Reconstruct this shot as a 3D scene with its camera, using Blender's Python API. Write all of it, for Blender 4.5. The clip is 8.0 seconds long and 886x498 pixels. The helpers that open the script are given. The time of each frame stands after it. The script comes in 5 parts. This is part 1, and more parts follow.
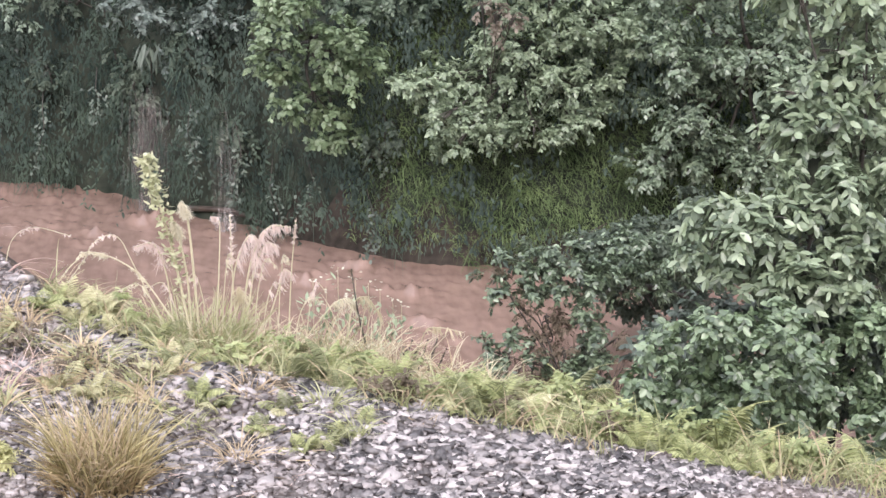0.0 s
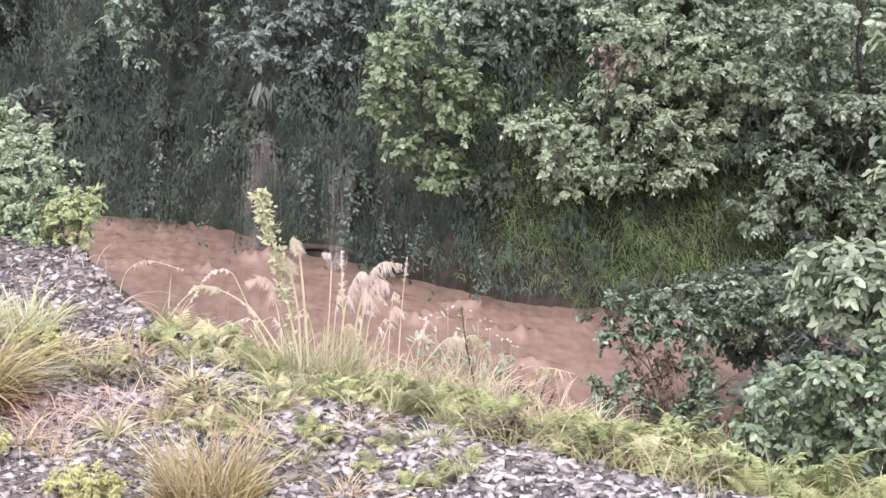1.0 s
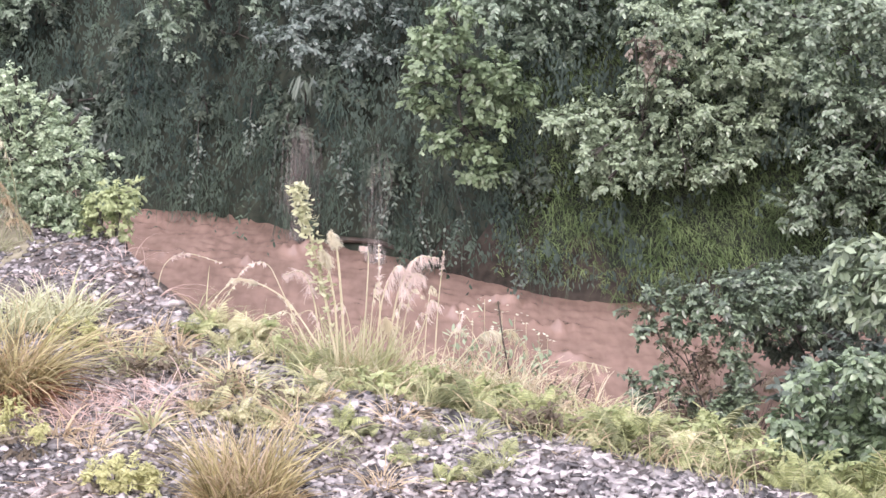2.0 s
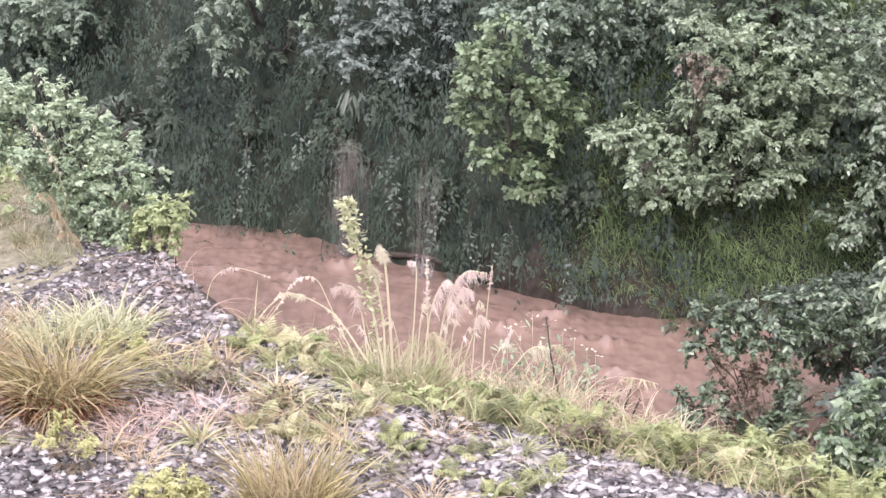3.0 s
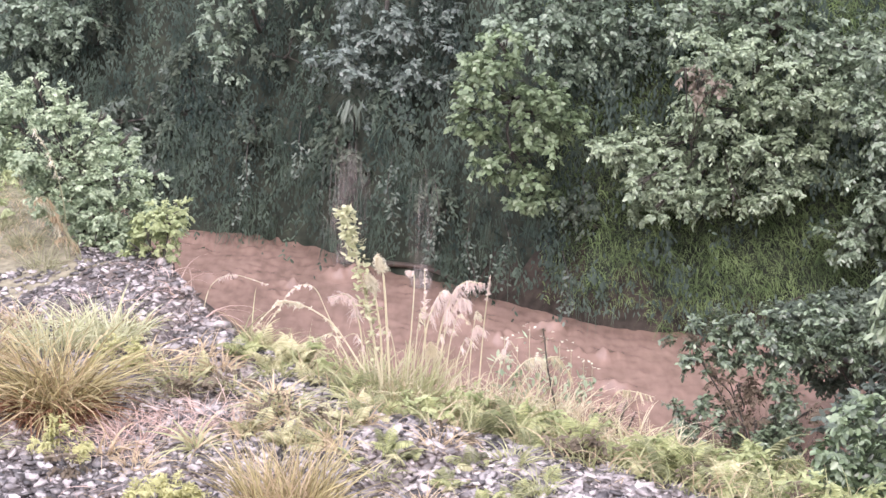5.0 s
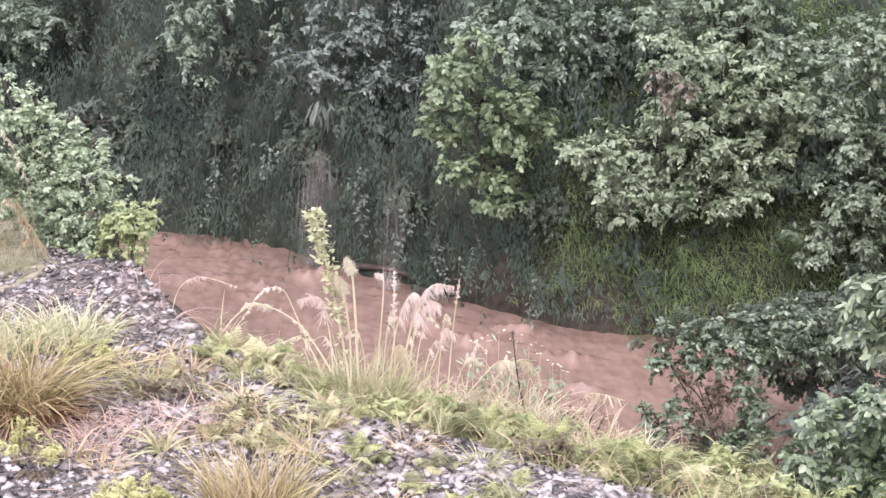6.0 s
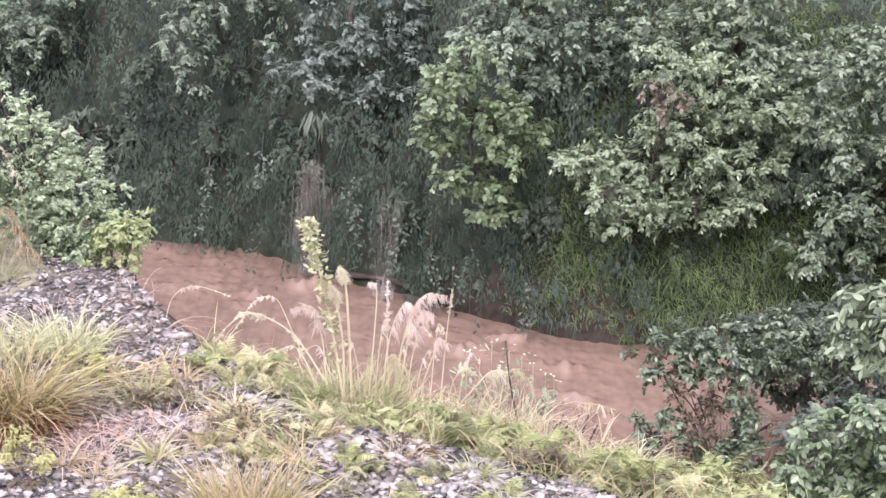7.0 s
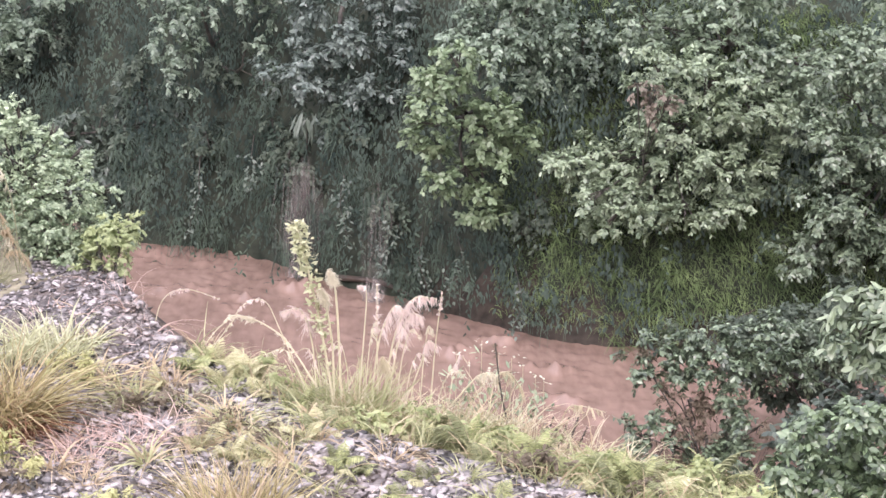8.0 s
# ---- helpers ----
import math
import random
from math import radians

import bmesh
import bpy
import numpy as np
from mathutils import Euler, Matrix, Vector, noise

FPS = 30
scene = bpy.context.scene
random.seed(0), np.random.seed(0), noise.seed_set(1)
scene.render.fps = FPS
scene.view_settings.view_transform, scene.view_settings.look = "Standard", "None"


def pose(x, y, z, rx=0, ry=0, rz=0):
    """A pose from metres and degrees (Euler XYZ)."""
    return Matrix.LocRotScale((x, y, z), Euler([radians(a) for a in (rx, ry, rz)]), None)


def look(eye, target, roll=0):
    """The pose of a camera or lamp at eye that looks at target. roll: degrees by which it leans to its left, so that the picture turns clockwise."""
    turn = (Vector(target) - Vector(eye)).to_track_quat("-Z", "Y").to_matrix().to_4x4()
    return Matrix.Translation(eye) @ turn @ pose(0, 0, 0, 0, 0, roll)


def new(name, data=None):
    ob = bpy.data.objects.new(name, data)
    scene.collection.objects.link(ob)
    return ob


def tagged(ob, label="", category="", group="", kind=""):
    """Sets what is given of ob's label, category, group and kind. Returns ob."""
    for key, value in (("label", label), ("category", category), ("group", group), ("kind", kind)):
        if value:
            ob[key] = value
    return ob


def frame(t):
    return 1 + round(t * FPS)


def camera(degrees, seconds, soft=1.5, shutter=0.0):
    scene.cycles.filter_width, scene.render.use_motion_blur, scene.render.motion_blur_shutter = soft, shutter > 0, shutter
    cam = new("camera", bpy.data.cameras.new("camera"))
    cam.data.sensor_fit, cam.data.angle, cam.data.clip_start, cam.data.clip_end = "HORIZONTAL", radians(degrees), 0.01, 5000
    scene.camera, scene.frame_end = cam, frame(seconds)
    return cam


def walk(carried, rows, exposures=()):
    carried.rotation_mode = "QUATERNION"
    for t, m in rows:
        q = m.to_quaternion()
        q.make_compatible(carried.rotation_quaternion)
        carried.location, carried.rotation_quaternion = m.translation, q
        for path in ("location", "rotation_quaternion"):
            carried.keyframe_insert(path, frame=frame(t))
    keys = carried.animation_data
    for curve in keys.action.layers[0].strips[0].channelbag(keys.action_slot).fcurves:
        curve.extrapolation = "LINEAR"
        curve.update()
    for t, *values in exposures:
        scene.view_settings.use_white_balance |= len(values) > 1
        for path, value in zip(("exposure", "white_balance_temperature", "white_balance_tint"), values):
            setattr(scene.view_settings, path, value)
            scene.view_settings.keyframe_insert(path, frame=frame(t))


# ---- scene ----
# ---------------------------------------------------------------- camera
cam = camera(24.0, 8.0, soft=1.5)
# seconds, x, y, z, rx, ry, rz: held in the hand on the road above the river, nearly still, panning
PATH = [
    (0.0, -0.026, 0.010, 4.532, 73.611, -0.862, -6.099),
    (0.5, -0.059, 0.026, 4.518, 74.605, -0.827, -2.927),
    (1.0, -0.035, 0.008, 4.498, 74.771, -1.003, -2.934),
    (1.2, -0.027, -0.007, 4.503, 74.422, -1.044, -2.955),
    (2.3, -0.011, -0.007, 4.500, 74.790, -0.903, -1.240),
    (2.5, -0.017, -0.016, 4.509, 74.931, -0.854, -0.994),
    (3.0, -0.015, -0.006, 4.499, 74.987, -0.781, -0.483),
    (3.5, 0.000, 0.000, 4.500, 74.999, -0.580, 0.155),
    (4.0, 0.007, -0.009, 4.503, 75.355, -0.890, -0.035),
    (4.5, -0.004, -0.006, 4.501, 75.368, -1.285, -0.165),
    (4.7, -0.009, -0.014, 4.493, 75.261, -1.467, -0.160),
    (5.8, -0.022, -0.005, 4.500, 75.398, -1.880, -0.976),
    (6.0, -0.026, -0.003, 4.501, 75.348, -1.956, -1.136),
    (6.5, -0.025, 0.010, 4.489, 75.592, -1.889, -0.723),
    (7.0, -0.019, -0.022, 4.507, 75.612, -2.112, -1.255),
    (7.5, -0.030, -0.037, 4.512, 75.461, -2.210, -1.749),
    (8.0, -0.009, -0.017, 4.512, 75.670, -2.078, -1.518),
]
walk(cam, [(t, pose(x, y, z, rx, ry, rz)) for t, x, y, z, rx, ry, rz in PATH],
     [(0.0, 0.53, 6400, 19), (0.5, 0.57, 6400, 21), (1.2, 0.66, 6400, 22), (2.3, 0.70, 6400, 25), (3.5, 0.73, 6400, 25), (8.0, 0.70, 6400, 25)])

# ---------------------------------------------------------------- world and light: a bright overcast sky in rain
world = bpy.data.worlds.new("overcast")
scene.world = world
world.use_nodes = True
wn = world.node_tree.nodes
sky = wn.new("ShaderNodeTexSky")
sky.sky_type = "NISHITA"
sky.sun_disc = False
sky.sun_elevation, sky.sun_rotation = radians(45), radians(197)
sky.dust_density, sky.ozone_density = 4.0, 1.0
grey = wn.new("ShaderNodeMix")
grey.data_type = "RGBA"
grey.inputs[0].default_value = 0.75
grey.inputs[7].default_value = (9.0, 9.3, 9.6, 1)
world.node_tree.links.new(sky.outputs[0], grey.inputs[6])
world.node_tree.links.new(grey.outputs[2], wn["Background"].inputs[0])
wn["Background"].inputs[1].default_value = 0.22
sun = new("sun", bpy.data.lights.new("sun", "SUN"))
sun.data.energy, sun.data.angle, sun.data.color = 1.5, radians(35), (1.0, 0.97, 0.92)
sun.matrix_world = look((-12, -26, 42), (0, 14, 0))

rng = np.random.default_rng(7)


# ---------------------------------------------------------------- materials
def material(name, dark, light, rough=0.5, scale=8.0, bump=0.0, spec=0.5, island=0.0, per_object=0.0,
             translucent=0.0, stain=None, stain_scale=2.0, stain_amount=0.5, stretch=(1, 1, 1), wet=0.0, skew=1.0):
    """Two tones by noise, a stain at a larger scale, a random tone for every piece, fine relief."""
    m = bpy.data.materials.new(name)
    m.use_nodes = True
    nt = m.node_tree
    n, link = nt.nodes, nt.links.new
    b = n["Principled BSDF"]
    b.inputs["Roughness"].default_value = rough
    b.inputs["Specular IOR Level"].default_value = spec
    b.inputs["Coat Weight"].default_value = wet
    b.inputs["Coat Roughness"].default_value = 0.22
    geo = n.new("ShaderNodeNewGeometry")
    mapping = n.new("ShaderNodeMapping")
    mapping.inputs["Scale"].default_value = stretch
    link(geo.outputs["Position"], mapping.inputs[0])
    tex = n.new("ShaderNodeTexNoise")
    tex.inputs["Scale"].default_value = scale
    tex.inputs["Detail"].default_value = 6
    link(mapping.outputs[0], tex.inputs["Vector"])
    ramp = n.new("ShaderNodeMapRange")
    ramp.inputs[1].default_value, ramp.inputs[2].default_value = 0.32, 0.68
    link(tex.outputs[0], ramp.inputs[0])
    fac = ramp.outputs[0]
    if island or per_object:
        if island:
            rnd = geo.outputs["Random Per Island"]
        else:
            rnd = n.new("ShaderNodeObjectInfo").outputs["Random"]
        mix = n.new("ShaderNodeMix")
        mix.inputs[0].default_value = island or per_object
        link(fac, mix.inputs[2])
        link(rnd, mix.inputs[3])
        fac = mix.outputs[0]
    if skew != 1.0:
        power = n.new("ShaderNodeMath")
        power.operation = "POWER"
        power.inputs[1].default_value = skew
        link(fac, power.inputs[0])
        fac = power.outputs[0]
    col = n.new("ShaderNodeMix")
    col.data_type = "RGBA"
    col.inputs[6].default_value, col.inputs[7].default_value = (*dark, 1), (*light, 1)
    link(fac, col.inputs[0])
    out = col.outputs[2]
    if stain:
        big = n.new("ShaderNodeTexNoise")
        big.inputs["Scale"].default_value = stain_scale
        big.inputs["Detail"].default_value = 4
        link(geo.outputs["Position"], big.inputs["Vector"])
        r2 = n.new("ShaderNodeMapRange")
        r2.inputs[1].default_value, r2.inputs[2].default_value = 0.48, 0.66
        r2.inputs[4].default_value = stain_amount
        link(big.outputs[0], r2.inputs[0])
        c2 = n.new("ShaderNodeMix")
        c2.data_type = "RGBA"
        link(r2.outputs[0], c2.inputs[0])
        link(out, c2.inputs[6])
        c2.inputs[7].default_value = (*stain, 1)
        out = c2.outputs[2]
    link(out, b.inputs["Base Color"])
    if bump:
        bm_ = n.new("ShaderNodeBump")
        bm_.inputs["Strength"].default_value = bump
        bm_.inputs["Distance"].default_value = 0.02
        link(tex.outputs[0], bm_.inputs["Height"])
        link(bm_.outputs[0], b.inputs["Normal"])
    if translucent:
        tr = n.new("ShaderNodeBsdfTranslucent")
        link(out, tr.inputs[0])
        ms = n.new("ShaderNodeMixShader")
        ms.inputs[0].default_value = translucent
        link(b.outputs[0], ms.inputs[1])
        link(tr.outputs[0], ms.inputs[2])
        link(ms.outputs[0], n["Material Output"].inputs[0])
    return m


def leaf_material(name, dark, light, rough=0.42, translucent=0.3, spec=0.5, single=0.45, scale=1.9, wet=0.0):
    """Leaves: a tone of their own for every leaf, and drifts of lighter and darker tone."""
    return material(name, dark, light, rough=rough, scale=scale, island=single, translucent=translucent, spec=spec, wet=wet)


# pale ends of the wet leaves' tones hold part of their sky sheen
LEAF_BLUE = leaf_material("leaf_blue_green", (0.058, 0.083, 0.072), (0.25, 0.305, 0.265), 0.45, single=0.75, wet=0.4)
LEAF_DARK = leaf_material("leaf_dark", (0.042, 0.062, 0.050), (0.17, 0.215, 0.165), 0.45, single=0.75, wet=0.4)
LEAF_SAGE = leaf_material("leaf_sage", (0.078, 0.115, 0.082), (0.35, 0.44, 0.325), 0.45, single=0.7, wet=0.4)
LEAF_SPRING = leaf_material("leaf_spring", (0.19, 0.24, 0.095), (0.50, 0.54, 0.29), 0.48)
LEAF_LIGHT = leaf_material("leaf_light", (0.092, 0.138, 0.07), (0.295, 0.385, 0.222), 0.48, single=0.65, wet=0.4)
LEAF_MID = leaf_material("leaf_mid", (0.09, 0.13, 0.08), (0.38, 0.465, 0.305), 0.45, 0.25, single=0.75, wet=0.45)
LEAF_DEEP = leaf_material("leaf_deep", (0.055, 0.085, 0.052), (0.28, 0.355, 0.24), 0.42, 0.2, single=0.8, wet=0.45)
# pale end of the tone stands for glints on dark leaves
LEAF_GLOSS = leaf_material("leaf_glossy", (0.026, 0.044, 0.027), (0.215, 0.285, 0.178), 0.38, 0.12, single=0.9, wet=0.45)
LEAF_NEAR = leaf_material("leaf_near", (0.034, 0.06, 0.031), (0.245, 0.33, 0.19), 0.42, 0.15, single=0.85, wet=0.55)
LEAF_SHRUB = leaf_material("leaf_grey_green", (0.12, 0.178, 0.105), (0.53, 0.63, 0.43), 0.45, single=0.75, wet=0.25)
LEAF_PALE = leaf_material("leaf_pale", (0.055, 0.085, 0.047), (0.34, 0.415, 0.27), 0.42, 0.18, single=0.85, wet=0.5)
LEAF_YELLOW = leaf_material("leaf_yellow", (0.22, 0.27, 0.12), (0.50, 0.555, 0.31), 0.5, single=0.6)
LEAF_GOLD = leaf_material("leaf_gold", (0.32, 0.33, 0.13), (0.62, 0.60, 0.32), 0.5, single=0.6)
LEAF_CREAM = leaf_material("leaf_cream", (0.38, 0.40, 0.23), (0.70, 0.69, 0.50), 0.5)
LEAF_BROWN = leaf_material("leaf_withered", (0.088, 0.068, 0.046), (0.25, 0.205, 0.15), 0.7)
LEAF_DRY = leaf_material("leaf_dry", (0.13, 0.108, 0.084), (0.32, 0.275, 0.22), 0.7)
CREEPER = leaf_material("creeper_leaf", (0.032, 0.049, 0.045), (0.125, 0.165, 0.132), 0.9, 0.35, 0.04, 0.16, 2.0)
BANK_LEAF = leaf_material("bank_leaf", (0.045, 0.066, 0.05), (0.155, 0.19, 0.14), 0.6, 0.3, 0.3, 0.6)
STRAND = leaf_material("strand_leaf", (0.032, 0.049, 0.043), (0.125, 0.168, 0.125), 0.9, 0.35, 0.04, 0.18, 2.0)
BANK_GRASS = leaf_material("bank_grass", (0.07, 0.11, 0.052), (0.27, 0.355, 0.165), 0.8, 0.35, 0.06, 0.14, 3.6)
FERN_GREEN = leaf_material("fern_green", (0.15, 0.185, 0.065), (0.55, 0.57, 0.29), 0.5, single=0.7)
FERN_DULL = leaf_material("fern_dull", (0.12, 0.14, 0.06), (0.38, 0.39, 0.22), 0.5, single=0.7)
FERN_PALE = leaf_material("fern_pale", (0.34, 0.33, 0.17), (0.68, 0.65, 0.42), 0.55, single=0.7)
GRASS_GREEN = leaf_material("grass_green", (0.22, 0.25, 0.11), (0.56, 0.55, 0.335), 0.5)
TUSSOCK = leaf_material("tussock_straw", (0.105, 0.08, 0.028), (0.60, 0.53, 0.29), 0.45, single=0.8)
TUSSOCK_DRY = leaf_material("tussock_dry", (0.22, 0.15, 0.075), (0.58, 0.47, 0.28), 0.55, single=0.8)
TUSSOCK_RED = leaf_material("tussock_base", (0.085, 0.036, 0.02), (0.29, 0.145, 0.08), 0.6, single=0.7)
STRAW = leaf_material("dry_straw", (0.33, 0.25, 0.15), (0.68, 0.56, 0.40), 0.6)
PINK_STRAW = leaf_material("pink_straw", (0.42, 0.28, 0.24), (0.76, 0.61, 0.55), 0.6)
PLUME = leaf_material("plume_hair", (0.62, 0.50, 0.46), (0.90, 0.81, 0.77), 0.7, 0.4)
PLUME_CREAM = leaf_material("plume_cream", (0.60, 0.56, 0.43), (0.86, 0.81, 0.68), 0.7, 0.35)
PLUME_PALE = leaf_material("plume_pale", (0.48, 0.42, 0.28), (0.78, 0.72, 0.55), 0.7, 0.35)
STALK = leaf_material("green_stalk", (0.38, 0.35, 0.22), (0.65, 0.59, 0.44), 0.5, 0.0)
PETAL = leaf_material("petal_white", (0.50, 0.50, 0.38), (0.70, 0.69, 0.58), 0.6)
BARK = material("bark", (0.026, 0.023, 0.019), (0.10, 0.09, 0.076), 0.8, 14, 0.5, stretch=(1, 1, 0.25))
STONE = material("slate_stone", (0.014, 0.012, 0.014), (0.60, 0.55, 0.545), 0.38, 40, 0.3, island=0.85, stain=(0.22, 0.16, 0.13), stain_scale=0.9, stain_amount=0.4, wet=0.4, skew=2.1)
STONE_PIECE = material("slate_piece", (0.05, 0.045, 0.047), (0.46, 0.42, 0.41), 0.38, 40, 0.3, per_object=0.8, wet=0.45)
GRAVEL = material("gravel_bed", (0.012, 0.010, 0.010), (0.14, 0.122, 0.118), 0.6, 42, 0.9,
                  stain=(0.22, 0.165, 0.135), stain_scale=1.1, stain_amount=0.5)
SOIL = material("bank_soil", (0.035, 0.026, 0.02), (0.15, 0.11, 0.085), 0.75, 9, 0.7)
WET_SOIL = material("wet_soil", (0.018, 0.015, 0.012), (0.06, 0.048, 0.038), 0.7, 9, 0.7, spec=0.2)
MOULD = material("leaf_mould", (0.022, 0.028, 0.022), (0.055, 0.062, 0.046), 0.9, 7, 0.7, spec=0.1)
TURF = material("turf", (0.13, 0.12, 0.08), (0.30, 0.275, 0.205), 0.85, 12, 0.6, stain=(0.30, 0.26, 0.225), stain_scale=0.8, spec=0.2)
DRY_GRASS = leaf_material("dry_grass", (0.18, 0.19, 0.10), (0.44, 0.43, 0.29), 0.6)
ASPHALT = material("asphalt", (0.035, 0.035, 0.037), (0.07, 0.07, 0.072), 0.6, 60, 0.4)
CONCRETE = material("concrete", (0.16, 0.155, 0.15), (0.34, 0.33, 0.315), 0.7, 11, 0.3, stain=(0.12, 0.115, 0.10))
DRIFT = material("wet_wood", (0.03, 0.022, 0.018), (0.09, 0.066, 0.052), 0.5, 12, 0.4)


def water_material():
    """Opaque flood water: silt brown, blotched along the flow, with thin pale froth."""
    m = material("silt_water", (0.19, 0.128, 0.104), (0.27, 0.182, 0.15), 0.27, 7.0, 0.4,
                 stain=(0.34, 0.235, 0.195), stain_scale=3.0, stain_amount=0.35, stretch=(1.6, 0.45, 1))
    return m


WATER = water_material()
m = bpy.data.materials.new("falling_water")
m.use_nodes = True
b = m.node_tree.nodes["Principled BSDF"]
b.inputs["Base Color"].default_value = (0.66, 0.59, 0.56, 1)
b.inputs["Roughness"].default_value = 0.3
b.inputs["Alpha"].default_value = 0.045
FALL = m
m = m.copy()
m.name = "splash_water"
m.node_tree.nodes["Principled BSDF"].inputs["Base Color"].default_value = (0.72, 0.66, 0.64, 1)
m.node_tree.nodes["Principled BSDF"].inputs["Alpha"].default_value = 0.13
SPLASH = m


# ---------------------------------------------------------------- mesh helpers
def mesh_from(name, verts, faces, mats, smooth=False):
    """verts (n, 3) array; faces: list of arrays of equal-length corner indices."""
    me = bpy.data.meshes.new(name)
    verts = np.asarray(verts, dtype=np.float32)
    loops = np.concatenate([np.asarray(f).ravel() for f in faces]).astype(np.int32)
    totals = np.concatenate([np.full(len(f), np.asarray(f).shape[1]) for f in faces]).astype(np.int32)
    starts = np.concatenate([[0], np.cumsum(totals)[:-1]]).astype(np.int32)
    me.vertices.add(len(verts))
    me.vertices.foreach_set("co", verts.ravel())
    me.loops.add(len(loops))
    me.loops.foreach_set("vertex_index", loops)
    me.polygons.add(len(totals))
    me.polygons.foreach_set("loop_start", starts)
    me.polygons.foreach_set("loop_total", totals)
    me.update(calc_edges=True)
    if smooth:
        me.polygons.foreach_set("use_smooth", np.ones(len(totals), dtype=bool))
    for mat in (mats if isinstance(mats, (list, tuple)) else [mats]):
        me.materials.append(mat)
    return me


def part(name, me, parent, label=""):
    ob = new(name, me)
    ob.parent = parent
    return tagged(ob, label)


def thing(name, at, label, category, group="", kind=""):
    ob = new(name)
    ob.location = at
    ob.empty_display_size = 0.1
    return tagged(ob, label, category, group, kind)


def unit(v):
    return v / (np.linalg.norm(v, axis=-1, keepdims=True) + 1e-9)


def leaves(P, D, N, L, W, fold=0.18, curl=0.12, simple=False):
    """Folded pointed leaves, rounded at the sides. Returns verts, faces."""
    n = len(P)
    D = unit(D)
    S = unit(np.cross(N, D))
    U = np.cross(D, S)
    L, W = L[:, None], W[:, None]
    mid = P + D * L * 0.5 - U * W * fold
    tip = P + D * L - U * L * curl
    if simple:
        V = [P, P + D * L * 0.26 - S * W * 0.44, P + D * L * 0.70 - S * W * 0.42 - U * L * curl * 0.4, tip,
             P + D * L * 0.70 + S * W * 0.42 - U * L * curl * 0.4, P + D * L * 0.26 + S * W * 0.44]
        F = ([0, 5, 4, 3, 2, 1],)
    else:
        V = [P, P + D * L * 0.24 - S * W * 0.40, P + D * L * 0.64 - S * W * 0.46 - U * L * curl * 0.4, tip,
             P + D * L * 0.64 + S * W * 0.46 - U * L * curl * 0.4, P + D * L * 0.24 + S * W * 0.40, mid]
        F = ([0, 6, 3, 2, 1], [0, 5, 4, 3, 6])
    k = np.arange(n)[:, None] * len(V)
    return np.stack(V, 1).reshape(-1, 3), [np.concatenate([k + f for f in F])]


def blades(P, D, L, W, bend, steps=4, droop=1.0):
    """Grass blades: tapering strips that start along D and bend over to the side and down."""
    n = len(P)
    D = unit(D)
    S = unit(np.cross(D, unit(rng.normal(size=(n, 3)))))
    s = np.linspace(0, 1, steps + 1)
    pts = []
    H = D.copy()
    H[:, 2] = 0
    H = unit(H + rng.normal(size=(n, 3)) * [0.15, 0.15, 0])
    for a in s:
        c = P + D * (L * a)[:, None] + H * (L * bend * a ** 2 * 0.55)[:, None]
        c[:, 2] -= L * bend * droop * a ** 2.3 * 0.75
        pts.append(c)
    V = []
    for a, c in zip(s, pts):
        w = (W * (1 - a) ** 0.7 * 0.5 + 0.0004)[:, None]
        V += [c - S * w, c + S * w]
    V = np.stack(V, 1).reshape(-1, 3)
    k = np.arange(n)[:, None] * (2 * (steps + 1))
    F = [k + [2 * i, 2 * i + 1, 2 * i + 3, 2 * i + 2] for i in range(steps)]
    return V, [np.concatenate(F)]


def tube(points, radii, sides=6):
    """A tapered tube along a polyline."""
    p = np.asarray(points, float)
    r = np.interp(np.linspace(0, 1, len(p)), np.linspace(0, 1, len(radii)), radii)
    t = unit(np.gradient(p, axis=0))
    ref = np.where(np.abs(t[:, 2:3]) > 0.9, [[1.0, 0, 0]], [[0, 0, 1.0]])
    a = unit(np.cross(t, ref))
    b = np.cross(t, a)
    ang = np.linspace(0, 2 * math.pi, sides, endpoint=False)
    V = p[:, None] + r[:, None, None] * (np.cos(ang)[None, :, None] * a[:, None] + np.sin(ang)[None, :, None] * b[:, None])
    V = V.reshape(-1, 3)
    F = []
    for i in range(len(p) - 1):
        for j in range(sides):
            F.append([i * sides + j, i * sides + (j + 1) % sides, (i + 1) * sides + (j + 1) % sides, (i + 1) * sides + j])
    return V, [np.array(F)]


def join(parts):
    V, F, k = [], {}, 0
    for v, fs in parts:
        for f in fs:
            f = np.asarray(f)
            F.setdefault(f.shape[1], []).append(f + k)
        V.append(v)
        k += len(v)
    return np.concatenate(V), [np.concatenate(f) for f in F.values()]


def curve(points, n=12):
    """A smooth line through a few points."""
    p = np.asarray(points, float)
    t = np.linspace(0, len(p) - 1, n)
    if len(p) == 2:
        return p[0] + (p[1] - p[0]) * (t / t[-1])[:, None]
    q = np.concatenate([[2 * p[0] - p[1]], p, [2 * p[-1] - p[-2]]])
    i = np.minimum(t.astype(int), len(p) - 2)
    u = (t - i)[:, None]
    a, b, c, d = q[i], q[i + 1], q[i + 2], q[i + 3]
    return 0.5 * (2 * b + (c - a) * u + (2 * a - 5 * b + 4 * c - d) * u ** 2 + (3 * b - a - 3 * c + d) * u ** 3)


